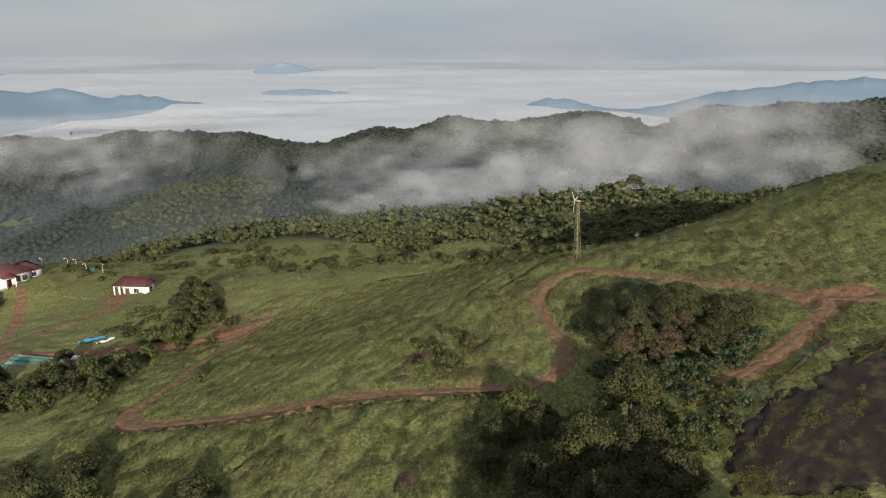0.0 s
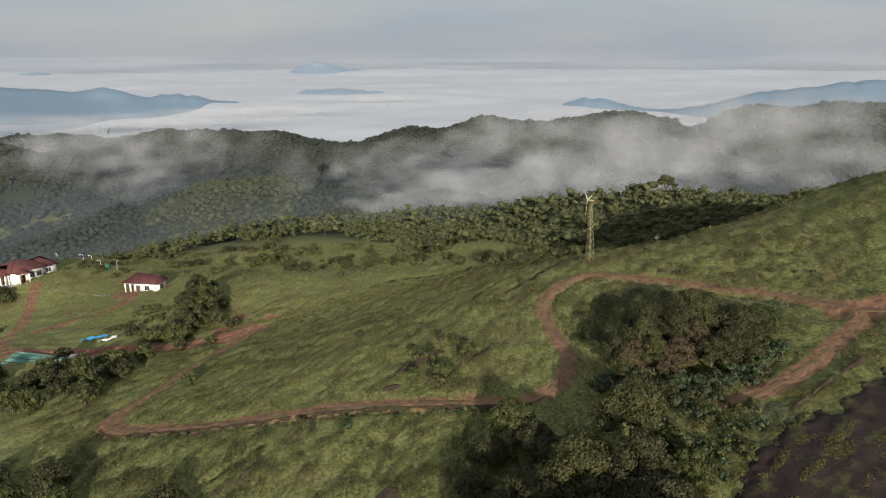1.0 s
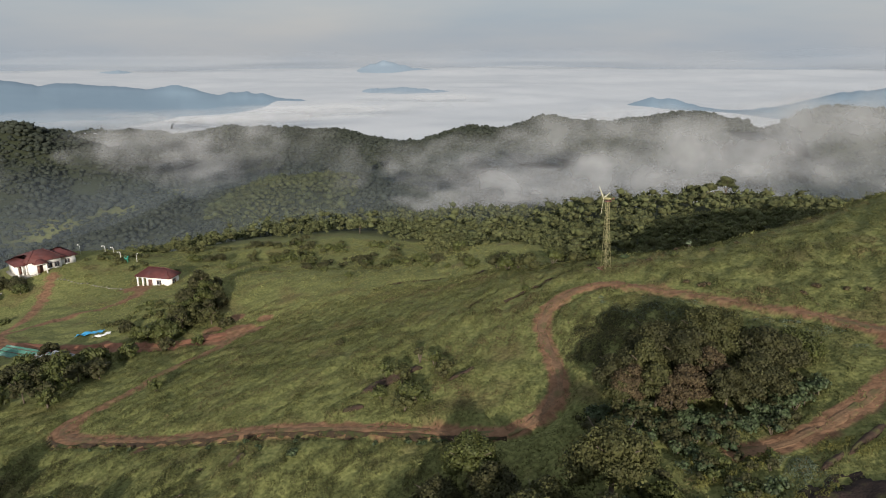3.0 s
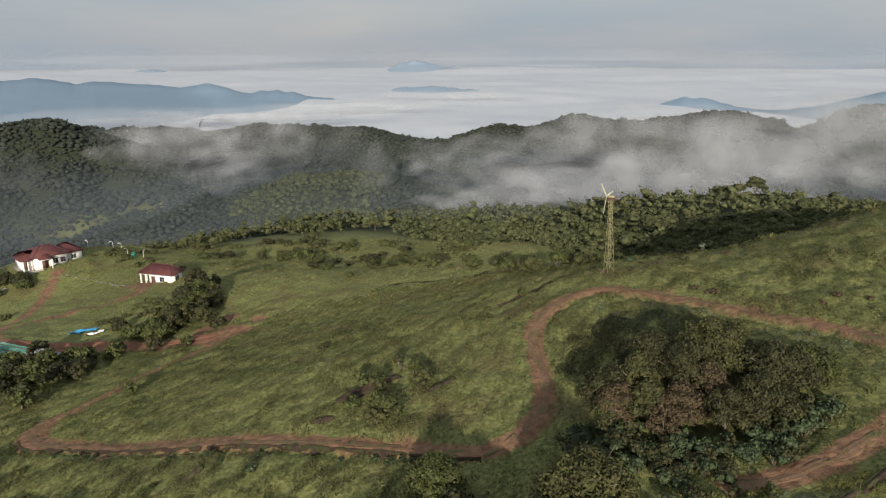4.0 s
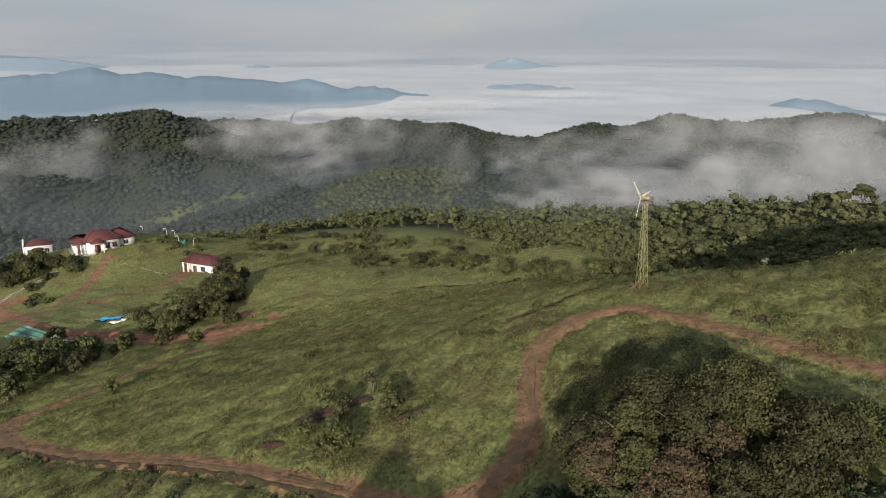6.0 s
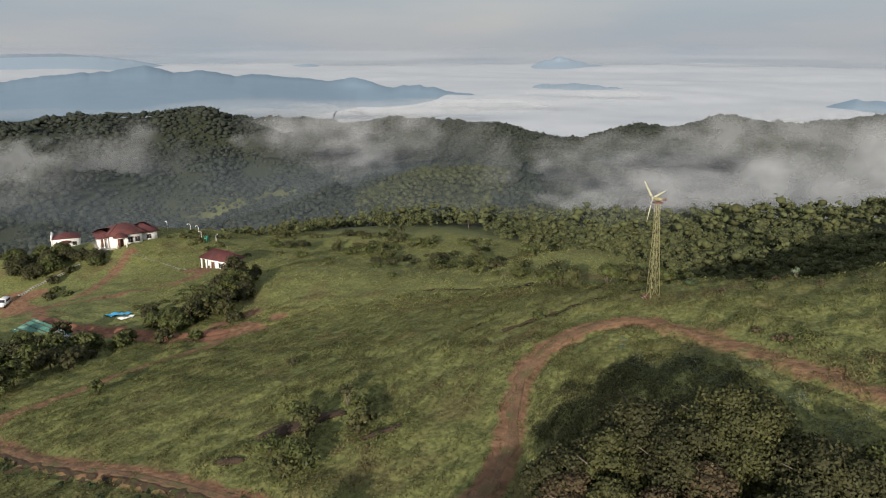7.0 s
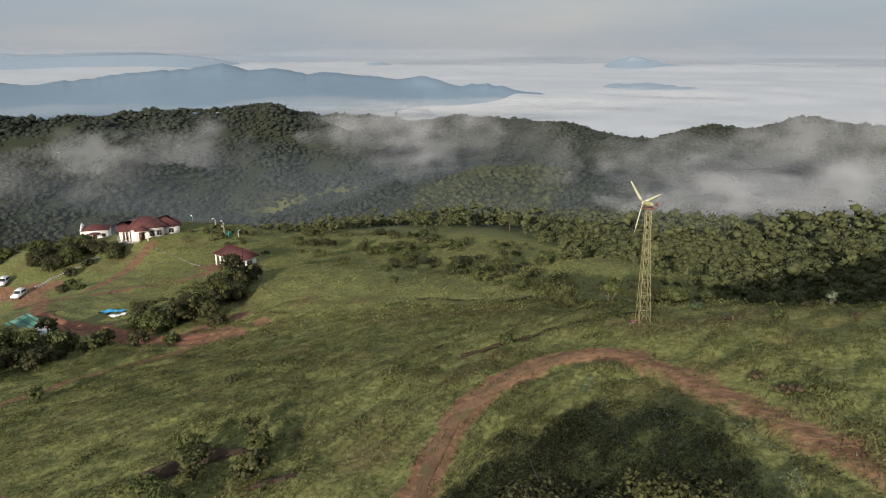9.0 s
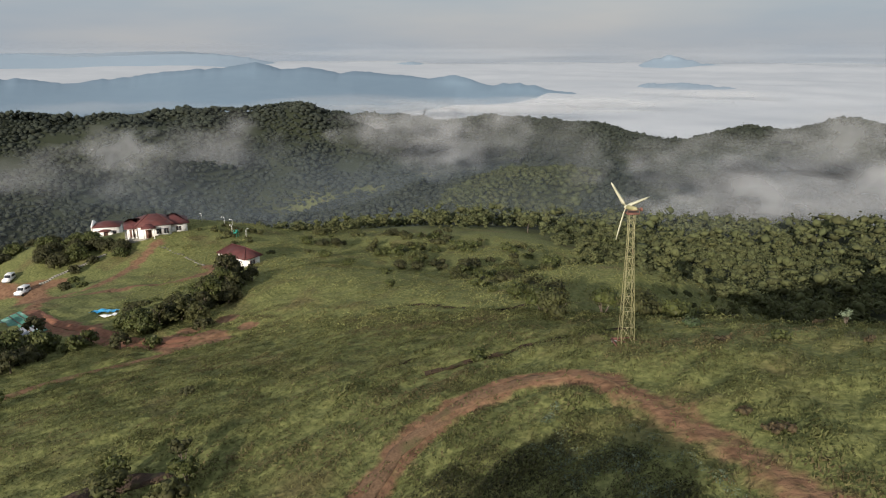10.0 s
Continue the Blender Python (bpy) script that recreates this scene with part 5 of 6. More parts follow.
# ---- rock ----
def rock_sheet(label, outline, rise, seed, step_size=0.35, material=None, plates=None):
    """A low dark outcrop lying in the slope, with a broken rim: outline as (x, y, rx, ry, turn) ovals in plan."""
    x0, x1 = min(o[0] - max(o[2:4]) for o in outline) - 1, max(o[0] + max(o[2:4]) for o in outline) + 1
    y0, y1 = min(o[1] - max(o[2:4]) for o in outline) - 1, max(o[1] + max(o[2:4]) for o in outline) + 1
    ax, ay = np.arange(x0, x1, step_size), np.arange(y0, y1, step_size)
    X, Y = np.meshgrid(ax, ay)
    inside = np.full(X.shape, -1.0)
    for cx, cy, rx, ry, turn in outline:
        c, s = math.cos(radians(turn)), math.sin(radians(turn))
        u, v = ((X - cx) * c + (Y - cy) * s) / rx, (-(X - cx) * s + (Y - cy) * c) / ry
        inside = np.maximum(inside, 1 - np.hypot(u, v))
    inside = inside + (value_noise(X, Y, 1.6, seed) - 0.5) * 0.35 + (value_noise(X, Y, 0.6, seed + 1) - 0.5) * 0.15
    z = ground_height(X.ravel(), Y.ravel()).reshape(X.shape)
    z = z + rise * step(-0.02, 0.16, inside) * (0.8 + 0.4 * value_noise(X, Y, 2.2, seed + 2)) + (value_noise(X, Y, 0.8, seed + 3) - 0.5) * 0.07 - 0.4 * (inside < -0.05)
    n = len(ax)
    i = (np.arange(len(ay) - 1)[:, None] * n + np.arange(n - 1)[None, :]).ravel()
    q = np.stack([i, i + 1, i + n + 1, i + n], 1)
    q = q[(inside.ravel()[q] > -0.12).any(1)]
    used, inv = np.unique(q, return_inverse=True)
    v = np.stack([X.ravel(), Y.ravel(), z.ravel()], 1)[used]
    inv = inv.reshape(-1, 4)
    if not plates:
        return tagged(new("rock_outcrop", mesh_of("rock_outcrop", v, [inv], material, False)), label, "rock", "rock outcrops")
    # plates parted by slanting cracks
    turn, wide, long = plates
    c, s = math.cos(radians(turn)), math.sin(radians(turn))
    across = (-v[:, 0] * s + v[:, 1] * c) / wide + (value_noise(v[:, 0], v[:, 1], 3.5, seed + 7) - 0.5) * 1.1
    band = np.floor(across)
    along = (v[:, 0] * c + v[:, 1] * s) / long + band * 0.37 + (value_noise(v[:, 0], v[:, 1], 2.5, seed + 8) - 0.5) * 0.5
    crack = np.maximum(1 - step(0, 0.16, np.minimum(across - band, band + 1 - across)), 1 - step(0, 0.07, np.minimum(along % 1, 1 - along % 1)))
    v[:, 2] += (TABLE[(band % 97).astype(int), (np.floor(along) % 89).astype(int)] - 0.5) * 0.04 - 0.045 * crack
    cell = (band * 1000 + np.floor(along))[inv[:, 0]]
    base = v.mean(0)
    t = thing("rock_outcrop", base[0], base[1], base[2], 0, label, "rock", "rock outcrops")
    for k in np.unique(cell):
        q = inv[cell == k]
        if len(q) > 2:
            keep, back = np.unique(q, return_inverse=True)
            part("rock_plate", v[keep] - base, [back.reshape(-1, 4)], material, t)
    return t


slab = rock_sheet("large dark bare rock slab with mossy grass patches", [(44, 61, 15, 8, 25), (36.5, 61.8, 7, 5, 30), (33, 58.5, 6.5, 5, 30), (49, 68, 8, 4.5, 10)], 0.35, 50, 0.3, ROCK, (34, 2.1, 6.5))
for k, o in enumerate([[(-2.8, 92.0, 4.3, 0.8, 38)], [(5.5, 91.2, 1.8, 0.5, 35)], [(-4, 66, 1.8, 1.2, 40)], [(-16.6, 79.2, 1.1, 0.35, 55)], [(-5.8, 86.4, 1.3, 0.35, 30)], [(-23.5, 72.5, 1.6, 0.35, 40)], [(-21, 73.5, 1.3, 0.3, 40)],
                       [(40, 71.5, 2.2, 0.35, 40)], [(44, 74, 2.2, 0.4, 35)], [(36.8, 69.4, 1.5, 0.3, 40)]]):
    rock_sheet("low dark rock ledge in the turf", o, 0.28, 60 + 3 * k, 0.2, LEDGE)


# ---- wind turbine ----
def wind_turbine(x, y):
    z0 = z_at(x, y) - 0.14
    t = thing("wind_turbine", x, y, z0, 32, "small three-bladed wind turbine on a cream lattice mast", "wind turbine")
    # the mast stands a little out of plumb
    t.matrix_world = Matrix.Translation((x, y, z0)) @ Matrix.Rotation(radians(-2.0), 4, "Y") @ pose(0, 0, 0, 0, 0, 32)
    H, wide, slim = 10.0, 0.5, 0.2
    corners = [(-1, -1), (1, -1), (1, 1), (-1, 1)]

    def at(c, h):
        s = wide + (slim - wide) * min(h / 8.0, 1.0)
        return (c[0] * s, c[1] * s, h)

    for c in corners:
        v, fs = tube([at(c, 0.1), at(c, 8.0), at(c, H)], [0.027, 0.024, 0.022], 6)
        part("leg", v, fs, CREAM, t)
    levels = [0.15, 1.5, 2.75, 3.9, 4.95, 5.9, 6.75, 7.5, 8.2, 8.9, 9.55, H]
    for a, b in zip(levels[:-1], levels[1:]):
        for i in range(4):
            c, d = corners[i], corners[(i + 1) % 4]
            v, fs = bar(at(c, b), at(d, b), 0.018, 4)
            part("cross_bar", v, fs, CREAM, t)
            p, q = (at(c, a), at(d, b)) if i % 2 else (at(d, a), at(c, b))
            v, fs = bar(p, q, 0.015, 4)
            part("brace", v, fs, CREAM, t)
            m = tuple((e + f) / 2 for e, f in zip(at(c, b), at(d, b)))
            if a < 6:
                lo = at(d, a) if i % 2 else at(c, a)
                v, fs = bar(lo, m, 0.013, 4)
                part("brace", v, fs, CREAM, t)
    for i in range(4):
        c, d = corners[i], corners[(i + 1) % 4]
        v, fs = bar((c[0] * 0.86, c[1] * 0.86, 0.12), (d[0] * 0.86, d[1] * 0.86, 0.12), 0.075, 6)
        part("base_beam", v, fs, RUST, t, "rusty red base beam")
        v, fs = box(c[0] * 0.7 - 0.2, c[0] * 0.7 + 0.2, c[1] * 0.7 - 0.2, c[1] * 0.7 + 0.2, -0.8, 0.1)
        part("footing", v, fs, STONE, t, "concrete footing")
        if i < 2:
            v, fs = bar((c[0] * 0.86, c[1] * 0.86, 0.1 + 0.03 * i), (-c[0] * 0.86, -c[1] * 0.86, 0.1 + 0.03 * i), 0.05, 5)
            part("floor_beam", v, fs, RUST, t, "rusty red floor beam")
    v, fs = join([box(-0.42, 0.42, -0.42, 0.42, H, H + 0.06), bar((-0.42, -0.42, H + 0.3), (0.42, -0.42, H + 0.3), 0.02), bar((-0.42, 0.42, H + 0.3), (0.42, 0.42, H + 0.3), 0.02),
                  bar((-0.42, -0.42, H), (-0.42, -0.42, H + 0.3), 0.02), bar((0.42, -0.42, H), (0.42, -0.42, H + 0.3), 0.02), bar((0.42, 0.42, H), (0.42, 0.42, H + 0.3), 0.02), bar((-0.42, 0.42, H), (-0.42, 0.42, H + 0.3), 0.02)])
    part("platform", v, fs, RUST, t, "rusty red top platform")
    # nacelle and rotor: axis towards the west-north-west
    turn = Matrix.Rotation(radians(180 - 28 - 32), 4, "Z")

    def placed(v):
        return np.array([tuple(turn @ Vector(p) + Vector((0, 0, H + 0.38))) for p in v])

    v, fs = tube([(-0.5, 0, 0), (-0.3, 0, 0), (0.35, 0, 0), (0.5, 0, 0)], [0.09, 0.17, 0.17, 0.12], 10)
    part("nacelle", placed(v), fs, CREAM, t)
    v, fs = tube([(0.5, 0, 0), (0.58, 0, 0), (0.68, 0, 0), (0.74, 0, 0)], [0.16, 0.17, 0.11, 0.03], 10)
    part("hub", placed(v), fs, PALE_BLADE, t)
    for w in (170, 52, -70):
        u = Vector((0, math.cos(radians(w)), math.sin(radians(w))))
        n = Vector((1, 0, 0))
        c = u.cross(n)
        vs = []
        for s, half, thick, twist in ((0.12, 0.07, 0.05, 0.5), (0.45, 0.15, 0.035, 0.35), (1.2, 0.125, 0.025, 0.2), (2.0, 0.09, 0.018, 0.1), (2.45, 0.035, 0.01, 0.05)):
            p = Vector((0.6, 0, 0)) + u * s
            d = (c * math.cos(twist) + n * math.sin(twist))
            e = (n * math.cos(twist) - c * math.sin(twist))
            vs += [p - d * half, p - d * half * 0.2 + e * thick, p + d * half, p - d * half * 0.2 - e * thick]
        fs = []
        for i in range(4):
            for j in range(4):
                fs.append((i * 4 + j, i * 4 + (j + 1) % 4, i * 4 + 4 + (j + 1) % 4, i * 4 + 4 + j))
        fs += [(3, 2, 1, 0), (16, 17, 18, 19)]
        part("blade", placed(vs), [np.array(fs)], PALE_BLADE, t, "pale cream rotor blade")
    v, fs = join([bar((-0.5, 0, 0.05), (-0.8, 0, 0.08), 0.025), box(-1.0, -0.75, -0.012, 0.012, -0.06, 0.2)])
    part("tail_vane", placed(v), fs, RUST, t)


wind_turbine(23.6, 117.3)


# ---- houses ----
def hip_roof(x0, x1, y0, y1, z, rise, over=0.55, thick=0.14, inset=None):
    """A hipped roof body with eaves: returns verts and faces."""
    a0, a1, b0, b1 = x0 - over, x1 + over, y0 - over, y1 + over
    k = (b1 - b0) / 2 if inset is None else inset
    m = (b0 + b1) / 2
    v = [(a0, b0, z), (a1, b0, z), (a1, b1, z), (a0, b1, z), (a0, b0, z + thick), (a1, b0, z + thick), (a1, b1, z + thick), (a0, b1, z + thick),
         (a0 + k, m, z + rise), (a1 - k, m, z + rise)]
    quads = [(3, 2, 1, 0), (0, 1, 5, 4), (1, 2, 6, 5), (2, 3, 7, 6), (3, 0, 4, 7), (4, 5, 9, 8), (6, 7, 8, 9)]
    tris = [(5, 6, 9), (7, 4, 8)]
    return np.array(v, float), [np.array(quads), np.array(tris)]


def opening(t, x, y, z, w, h, face, kind, sill=True):
    """A framed door or window set on a wall facing front (-y), or side (+x)."""
    d = 0.06

    def tr(bx):
        v, fs = bx
        if face == "side":
            v = np.stack([-v[:, 1], v[:, 0], v[:, 2]], 1)
        return v + np.array([x, y, z]), fs

    frame_v = join([tr(box(-w / 2 - 0.07, -w / 2, -d, 0.02, 0, h)), tr(box(w / 2, w / 2 + 0.07, -d, 0.02, 0, h)), tr(box(-w / 2 - 0.07, w / 2 + 0.07, -d, 0.02, h, h + 0.07))])
    ob = part("window" if kind == "window" else "door", *frame_v, WOOD_DARK, t, "brown timber frame")
    if kind == "window":
        for s in (-1, 1):
            v, fs = tr(box(min(0, s * w / 2) + 0.03, max(0, s * w / 2) - 0.03, -0.035, -0.01, 0.05, h - 0.03))
            part("pane", v, fs, GLASS_DARK, ob)
        v, fs = tr(box(-w / 2 - 0.15, w / 2 + 0.15, -0.14, 0.02, -0.09, -0.01))
        part("sill", v, fs, PLASTER, ob)
    else:
        v, fs = tr(box(-w / 2 + 0.02, w / 2 - 0.02, -0.04, -0.005, 0.02, h - 0.02))
        part("door_leaf", v, fs, WOOD_DARK, ob)


def ridge_caps(t, a, b, r=0.09):
    v, fs = bar(a, b, r, 6)
    part("ridge_cap", v, fs, ROOF, t)


def hut(x, y, turn):
    t = thing("hut", x, y, -27.75, turn, "small white hut with a maroon hipped roof and pillared porch", "house")
    v, fs = box(-4.9, 4.7, -2.6, 2.6, -1.6, 0.25)
    part("plinth", v, fs, STONE, t)
    v, fs = join([box(-1.9, 4.3, -2.1, -1.9, 0.25, 3.0), box(-1.9, 4.3, 1.9, 2.1, 0.25, 3.0), box(-2.1, -1.9, -2.1, 2.1, 0.25, 3.0), box(4.3, 4.5, -2.1, 2.1, 0.25, 3.0)])
    part("wall", v, fs, PLASTER, t)
    for px, py in ((-4.5, -2.2), (-4.5, 2.2), (-3.0, -2.2), (-4.5, 0)):
        v, fs = join([box(px - 0.16, px + 0.16, py - 0.16, py + 0.16, 0.25, 2.85), box(px - 0.22, px + 0.22, py - 0.22, py + 0.22, 0.25, 0.5), box(px - 0.22, px + 0.22, py - 0.22, py + 0.22, 2.75, 3.0)])
        part("pillar", v, fs, PLASTER, t)
    v, fs = join([box(-4.7, -2.0, -2.35, -2.05, 2.8, 3.02), box(-4.7, -4.35, -2.35, 2.35, 2.8, 3.02)])
    part("lintel", v, fs, PLASTER, t)
    v, fs = hip_roof(-4.5, 4.5, -2.1, 2.1, 3.0, 2.1)
    part("roof", v, fs, ROOF, t, "maroon sheet roof")
    ridge_caps(t, (-2.4, 0, 5.12), (2.4, 0, 5.12))
    for c in ((-5.05, -2.65), (-5.05, 2.65)):
        ridge_caps(t, (c[0], c[1], 3.17), (-2.4, 0, 5.1))
    for c in ((5.05, -2.65), (5.05, 2.65)):
        ridge_caps(t, (c[0], c[1], 3.17), (2.4, 0, 5.1))
    opening(t, -0.9, -2.1, 0.25, 0.95, 2.05, "front", "door")
    opening(t, 1.6, -2.1, 1.1, 1.2, 1.2, "front", "window")
    opening(t, 4.5, 0, 1.1, 1.3, 1.2, "side", "window")
    for i in range(3):
        v, fs = box(-4.2 - 0.0, -2.4, -2.9 - 0.3 * i, -2.6 - 0.3 * i, -1.2, 0.1 - 0.17 * i)
        part("step", v, fs, STONE, t)


hut(-83.4, 177.9, -5)


def big_house(x, y, turn):
    t = thing("house", x, y, -26.7, turn, "long white house with a maroon hipped roof and porches", "house")
    v, fs = box(-7.2, 8.6, -4.4, 5, -2.0, 0.2)
    part("plinth", v, fs, STONE, t)
    v, fs = join([box(-4.0, 4.0, -4.1, 4.6, 0.2, 3.5)])
    part("wall", v, fs, PLASTER, t, "white middle block")
    v, fs = box(4.0, 8.2, -2.6, 4.2, 0.2, 3.0)
    part("wall", v, fs, PLASTER, t, "white side wing")
    v, fs = box(-6.6, -4.0, -1.4, 3.8, 0.2, 2.9)
    part("wall", v, fs, PLASTER, t, "white side wing")
    v, fs = hip_roof(-4.0, 4.0, -4.1, 4.6, 3.5, 2.2, 0.7, 0.16, 3.6)
    part("roof", v, fs, ROOF, t, "maroon sheet roof")
    v, fs = hip_roof(2.4, 8.2, -2.6, 4.2, 3.02, 2.2, 0.65, 0.15)
    part("roof", v, fs, ROOF, t, "lower maroon side roof")
    v, fs = hip_roof(-6.6, -2.6, -2.8, 3.8, 2.92, 1.9, 0.65, 0.15)
    part("roof", v, fs, ROOF, t, "lower maroon side roof")
    for c in ((-4.7, -4.8), (4.7, -4.8)):
        ridge_caps(t, (c[0], c[1], 3.66), (-1.1 if c[0] < 0 else 1.1, 0.25, 5.7))
    for px in (-6.4, -5.3, -4.4):
        v, fs = join([box(px - 0.14, px + 0.14, -2.75, -2.47, 0.2, 2.75), box(px - 0.2, px + 0.2, -2.81, -2.41, 0.2, 0.45), box(px - 0.2, px + 0.2, -2.81, -2.41, 2.7, 2.95)])
        part("pillar", v, fs, PLASTER, t)
    v, fs = join([box(-2.9, -2.6, -5.6, -5.3, 0.2, 3.0), box(-0.4, -0.1, -5.6, -5.3, 0.2, 3.0), box(-3.0, 0, -5.65, -4.1, 2.85, 3.1)])
    part("porch", v, fs, PLASTER, t, "white entrance porch")
    v, fs = hip_roof(-2.9, -0.1, -5.5, -3.4, 3.1, 1.1, 0.4, 0.12)
    part("roof", v, fs, ROOF, t, "small maroon porch roof")
    opening(t, -1.5, -4.1, 0.2, 1.3, 2.2, "front", "door")
    opening(t, 1.0, -4.1, 1.1, 1.1, 1.4, "front", "window")
    opening(t, 2.8, -4.1, 1.1, 1.1, 1.4, "front", "window")
    opening(t, 6.0, -2.6, 1.1, 1.1, 1.2, "front", "window")
    opening(t, 8.2, -0.6, 1.1, 1.1, 1.2, "side", "window")
    opening(t, 8.2, 2.2, 1.1, 1.1, 1.2, "side", "window")
    opening(t, -5.4, -1.4, 0.2, 1.0, 2.05, "front", "door")


big_house(-121.2, 183.6, 56)


def white_house(x, y, turn):
    t = thing("house", x, y, -32.5, turn, "white house with stepped gable wall and maroon roof among trees", "house")
    v, fs = box(-3.6, 3.6, -3, 3, -1.5, 3.2)
    part("wall", v, fs, PLASTER, t)
    v = np.array([(-3.75, -3.2, 0), (-3.45, -3.2, 0), (-3.75, 3.2, 0), (-3.45, 3.2, 0), (-3.75, -3.2, 3.6), (-3.45, -3.2, 3.6), (-3.75, 3.2, 3.6), (-3.45, 3.2, 3.6), (-3.75, 0, 4.9), (-3.45, 0, 4.9)], float)
    part("gable_wall", v, [np.array([(0, 1, 5, 4), (2, 6, 7, 3), (4, 5, 9, 8), (6, 8, 9, 7), (0, 2, 3, 1)]), np.array([(4, 8, 6), (5, 7, 9), (0, 4, 6), (0, 6, 2), (1, 3, 7), (1, 7, 5)])], PLASTER, t)
    v, fs = hip_roof(-3.2, 3.6, -3, 3, 3.2, 1.3, 0.45, 0.14)
    part("roof", v, fs, ROOF, t, "maroon sheet roof")
    v, fs = hip_roof(-1.3, 1.3, -4.6, -2.8, 2.2, 0.6, 0.25, 0.12)
    part("roof", v, fs, ROOF, t, "small maroon porch roof")
    for px in (-1.5, 1.5):
        v, fs = box(px - 0.13, px + 0.13, -4.6, -4.34, -1, 2.2)
        part("pillar", v, fs, PLASTER, t)
    opening(t, 0, -3.0, 0.2, 1.0, 2.0, "front", "door")
    opening(t, -2.2, -3.0, 1.0, 0.9, 1.1, "front", "window")
    opening(t, 2.4, -3.0, 1.0, 0.9, 1.1, "front", "window")


white_house(-151, 189.6, 46)


def corrugated(w, d, pitch, depth=0.03):
    """A corrugated sheet, ribs running down its slope: local x across, y down."""
    n = int(w / pitch) * 4 + 1
    x = np.linspace(-w / 2, w / 2, n)
    zc = depth * np.cos(x / pitch * 2 * math.pi)
    v = np.concatenate([np.stack([x, np.full(n, yy), zc + dz], 1) for yy, dz in ((-d / 2, 0), (d / 2, 0), (-d / 2, -0.02), (d / 2, -0.02))])
    i = np.arange(n - 1)
    q = [np.stack([i, i + 1, i + n + 1, i + n], 1), np.stack([i + 2 * n, i + 3 * n, i + 3 * n + 1, i + 2 * n + 1], 1)]
    return v, [np.concatenate(q)]


def shed(x, y, turn):
    t = thing("shed", x, y, -26.2, turn, "long white shed with teal corrugated roof sheets", "shed")
    v, fs = join([box(-6, 6, -1.7, -1.55, -1.5, 1.9), box(-6, 6, 1.55, 1.7, -1.5, 2.5), box(-6, -5.85, -1.7, 1.7, -1.5, 2.0), box(5.85, 6, -1.7, 1.7, -1.5, 2.0)])
    part("wall", v, fs, PLASTER, t)
    tilt = math.atan2(0.75, 3.4)
    for k in range(6):
        v, fs = corrugated(2.1, 4.3, 0.2)
        v = np.stack([v[:, 0] - 5.25 + 2.1 * k, v[:, 1] * math.cos(tilt), 2.35 + v[:, 1] * math.sin(tilt) + v[:, 2] + 0.012 * (k % 2)], 1)
        part("roof_sheet", v, fs, TEAL if k != 4 else GREY_SHEET, t)
    for yy, zz in ((-1.3, 2.13), (0.2, 2.46), (1.4, 2.7)):
        v, fs = bar((-6.2, yy, zz), (6.2, yy, zz), 0.06, 5)
        part("batten", v, fs, WOOD_DARK, t, "dark holding-down batten")
    opening(t, -3.5, -1.7, -0.3, 0.9, 1.9, "front", "door")
    opening(t, 1.5, -1.7, 0.5, 1.2, 0.9, "front", "window")


shed(-81, 126.5, -10)


def lean_to(x, y, turn):
    t = thing("lean_to", x, y, z_at(x, y), turn, "open lean-to with a grey metal sheet roof", "shelter")
    for px in (-2, 2):
        for py, h in ((-1.1, 1.4), (1.1, 2.0)):
            v, fs = bar((px, py, -0.6), (px, py, h), 0.06, 6)
            part("post", v, fs, BARK, t)
    v, fs = corrugated(4.8, 3.0, 0.2)
    a = math.atan2(0.6, 2.2)
    v = np.stack([v[:, 0], v[:, 1] * math.cos(a), 1.78 + v[:, 1] * math.sin(a) + v[:, 2]], 1)
    part("roof_sheet", v, fs, GREY_SHEET, t)


lean_to(-68, 119.5, -12)


def draped(name, label, category, x, y, w, d, turn, material, seed, lift=0.12):
    """A crumpled sheet lying over the ground."""
    u, v = np.meshgrid(np.linspace(-0.5, 0.5, 26), np.linspace(-0.5, 0.5, 12))
    c, s = math.cos(radians(turn)), math.sin(radians(turn))
    wob = (value_noise(u * 4, v * 4, 0.6, seed) - 0.5) * 0.12
    X = x + (u * w) * c - (v + wob) * d * s
    Y = y + (u * w) * s + (v + wob) * d * c
    Z = ground_height(X.ravel(), Y.ravel()) + lift + 0.3 * value_noise(X.ravel() * 2, Y.ravel() * 2, 1.0, seed + 1)
    top = np.stack([X.ravel(), Y.ravel(), Z], 1)
    i = (np.arange(11)[:, None] * 26 + np.arange(25)[None, :]).ravel()
    q = np.stack([i, i + 1, i + 27, i + 26], 1)
    low = top - np.array([0, 0, 0.04])
    return tagged(new(name, mesh_of(name, np.concatenate([top, low]), [np.concatenate([q, q[:, ::-1] + len(top)])], material, True)), label, category)


draped("tarpaulin", "crumpled bright blue tarpaulin on the grass", "tarpaulin", -75.5, 138.3, 5.4, 1.7, 20, BLUE_TARP, 90)
draped("plastic_sheet", "crumpled white sheet lying beside the blue tarpaulin", "sheet", -71.6, 136.4, 3.6, 1.3, 20, WHITE_SHEET, 93)


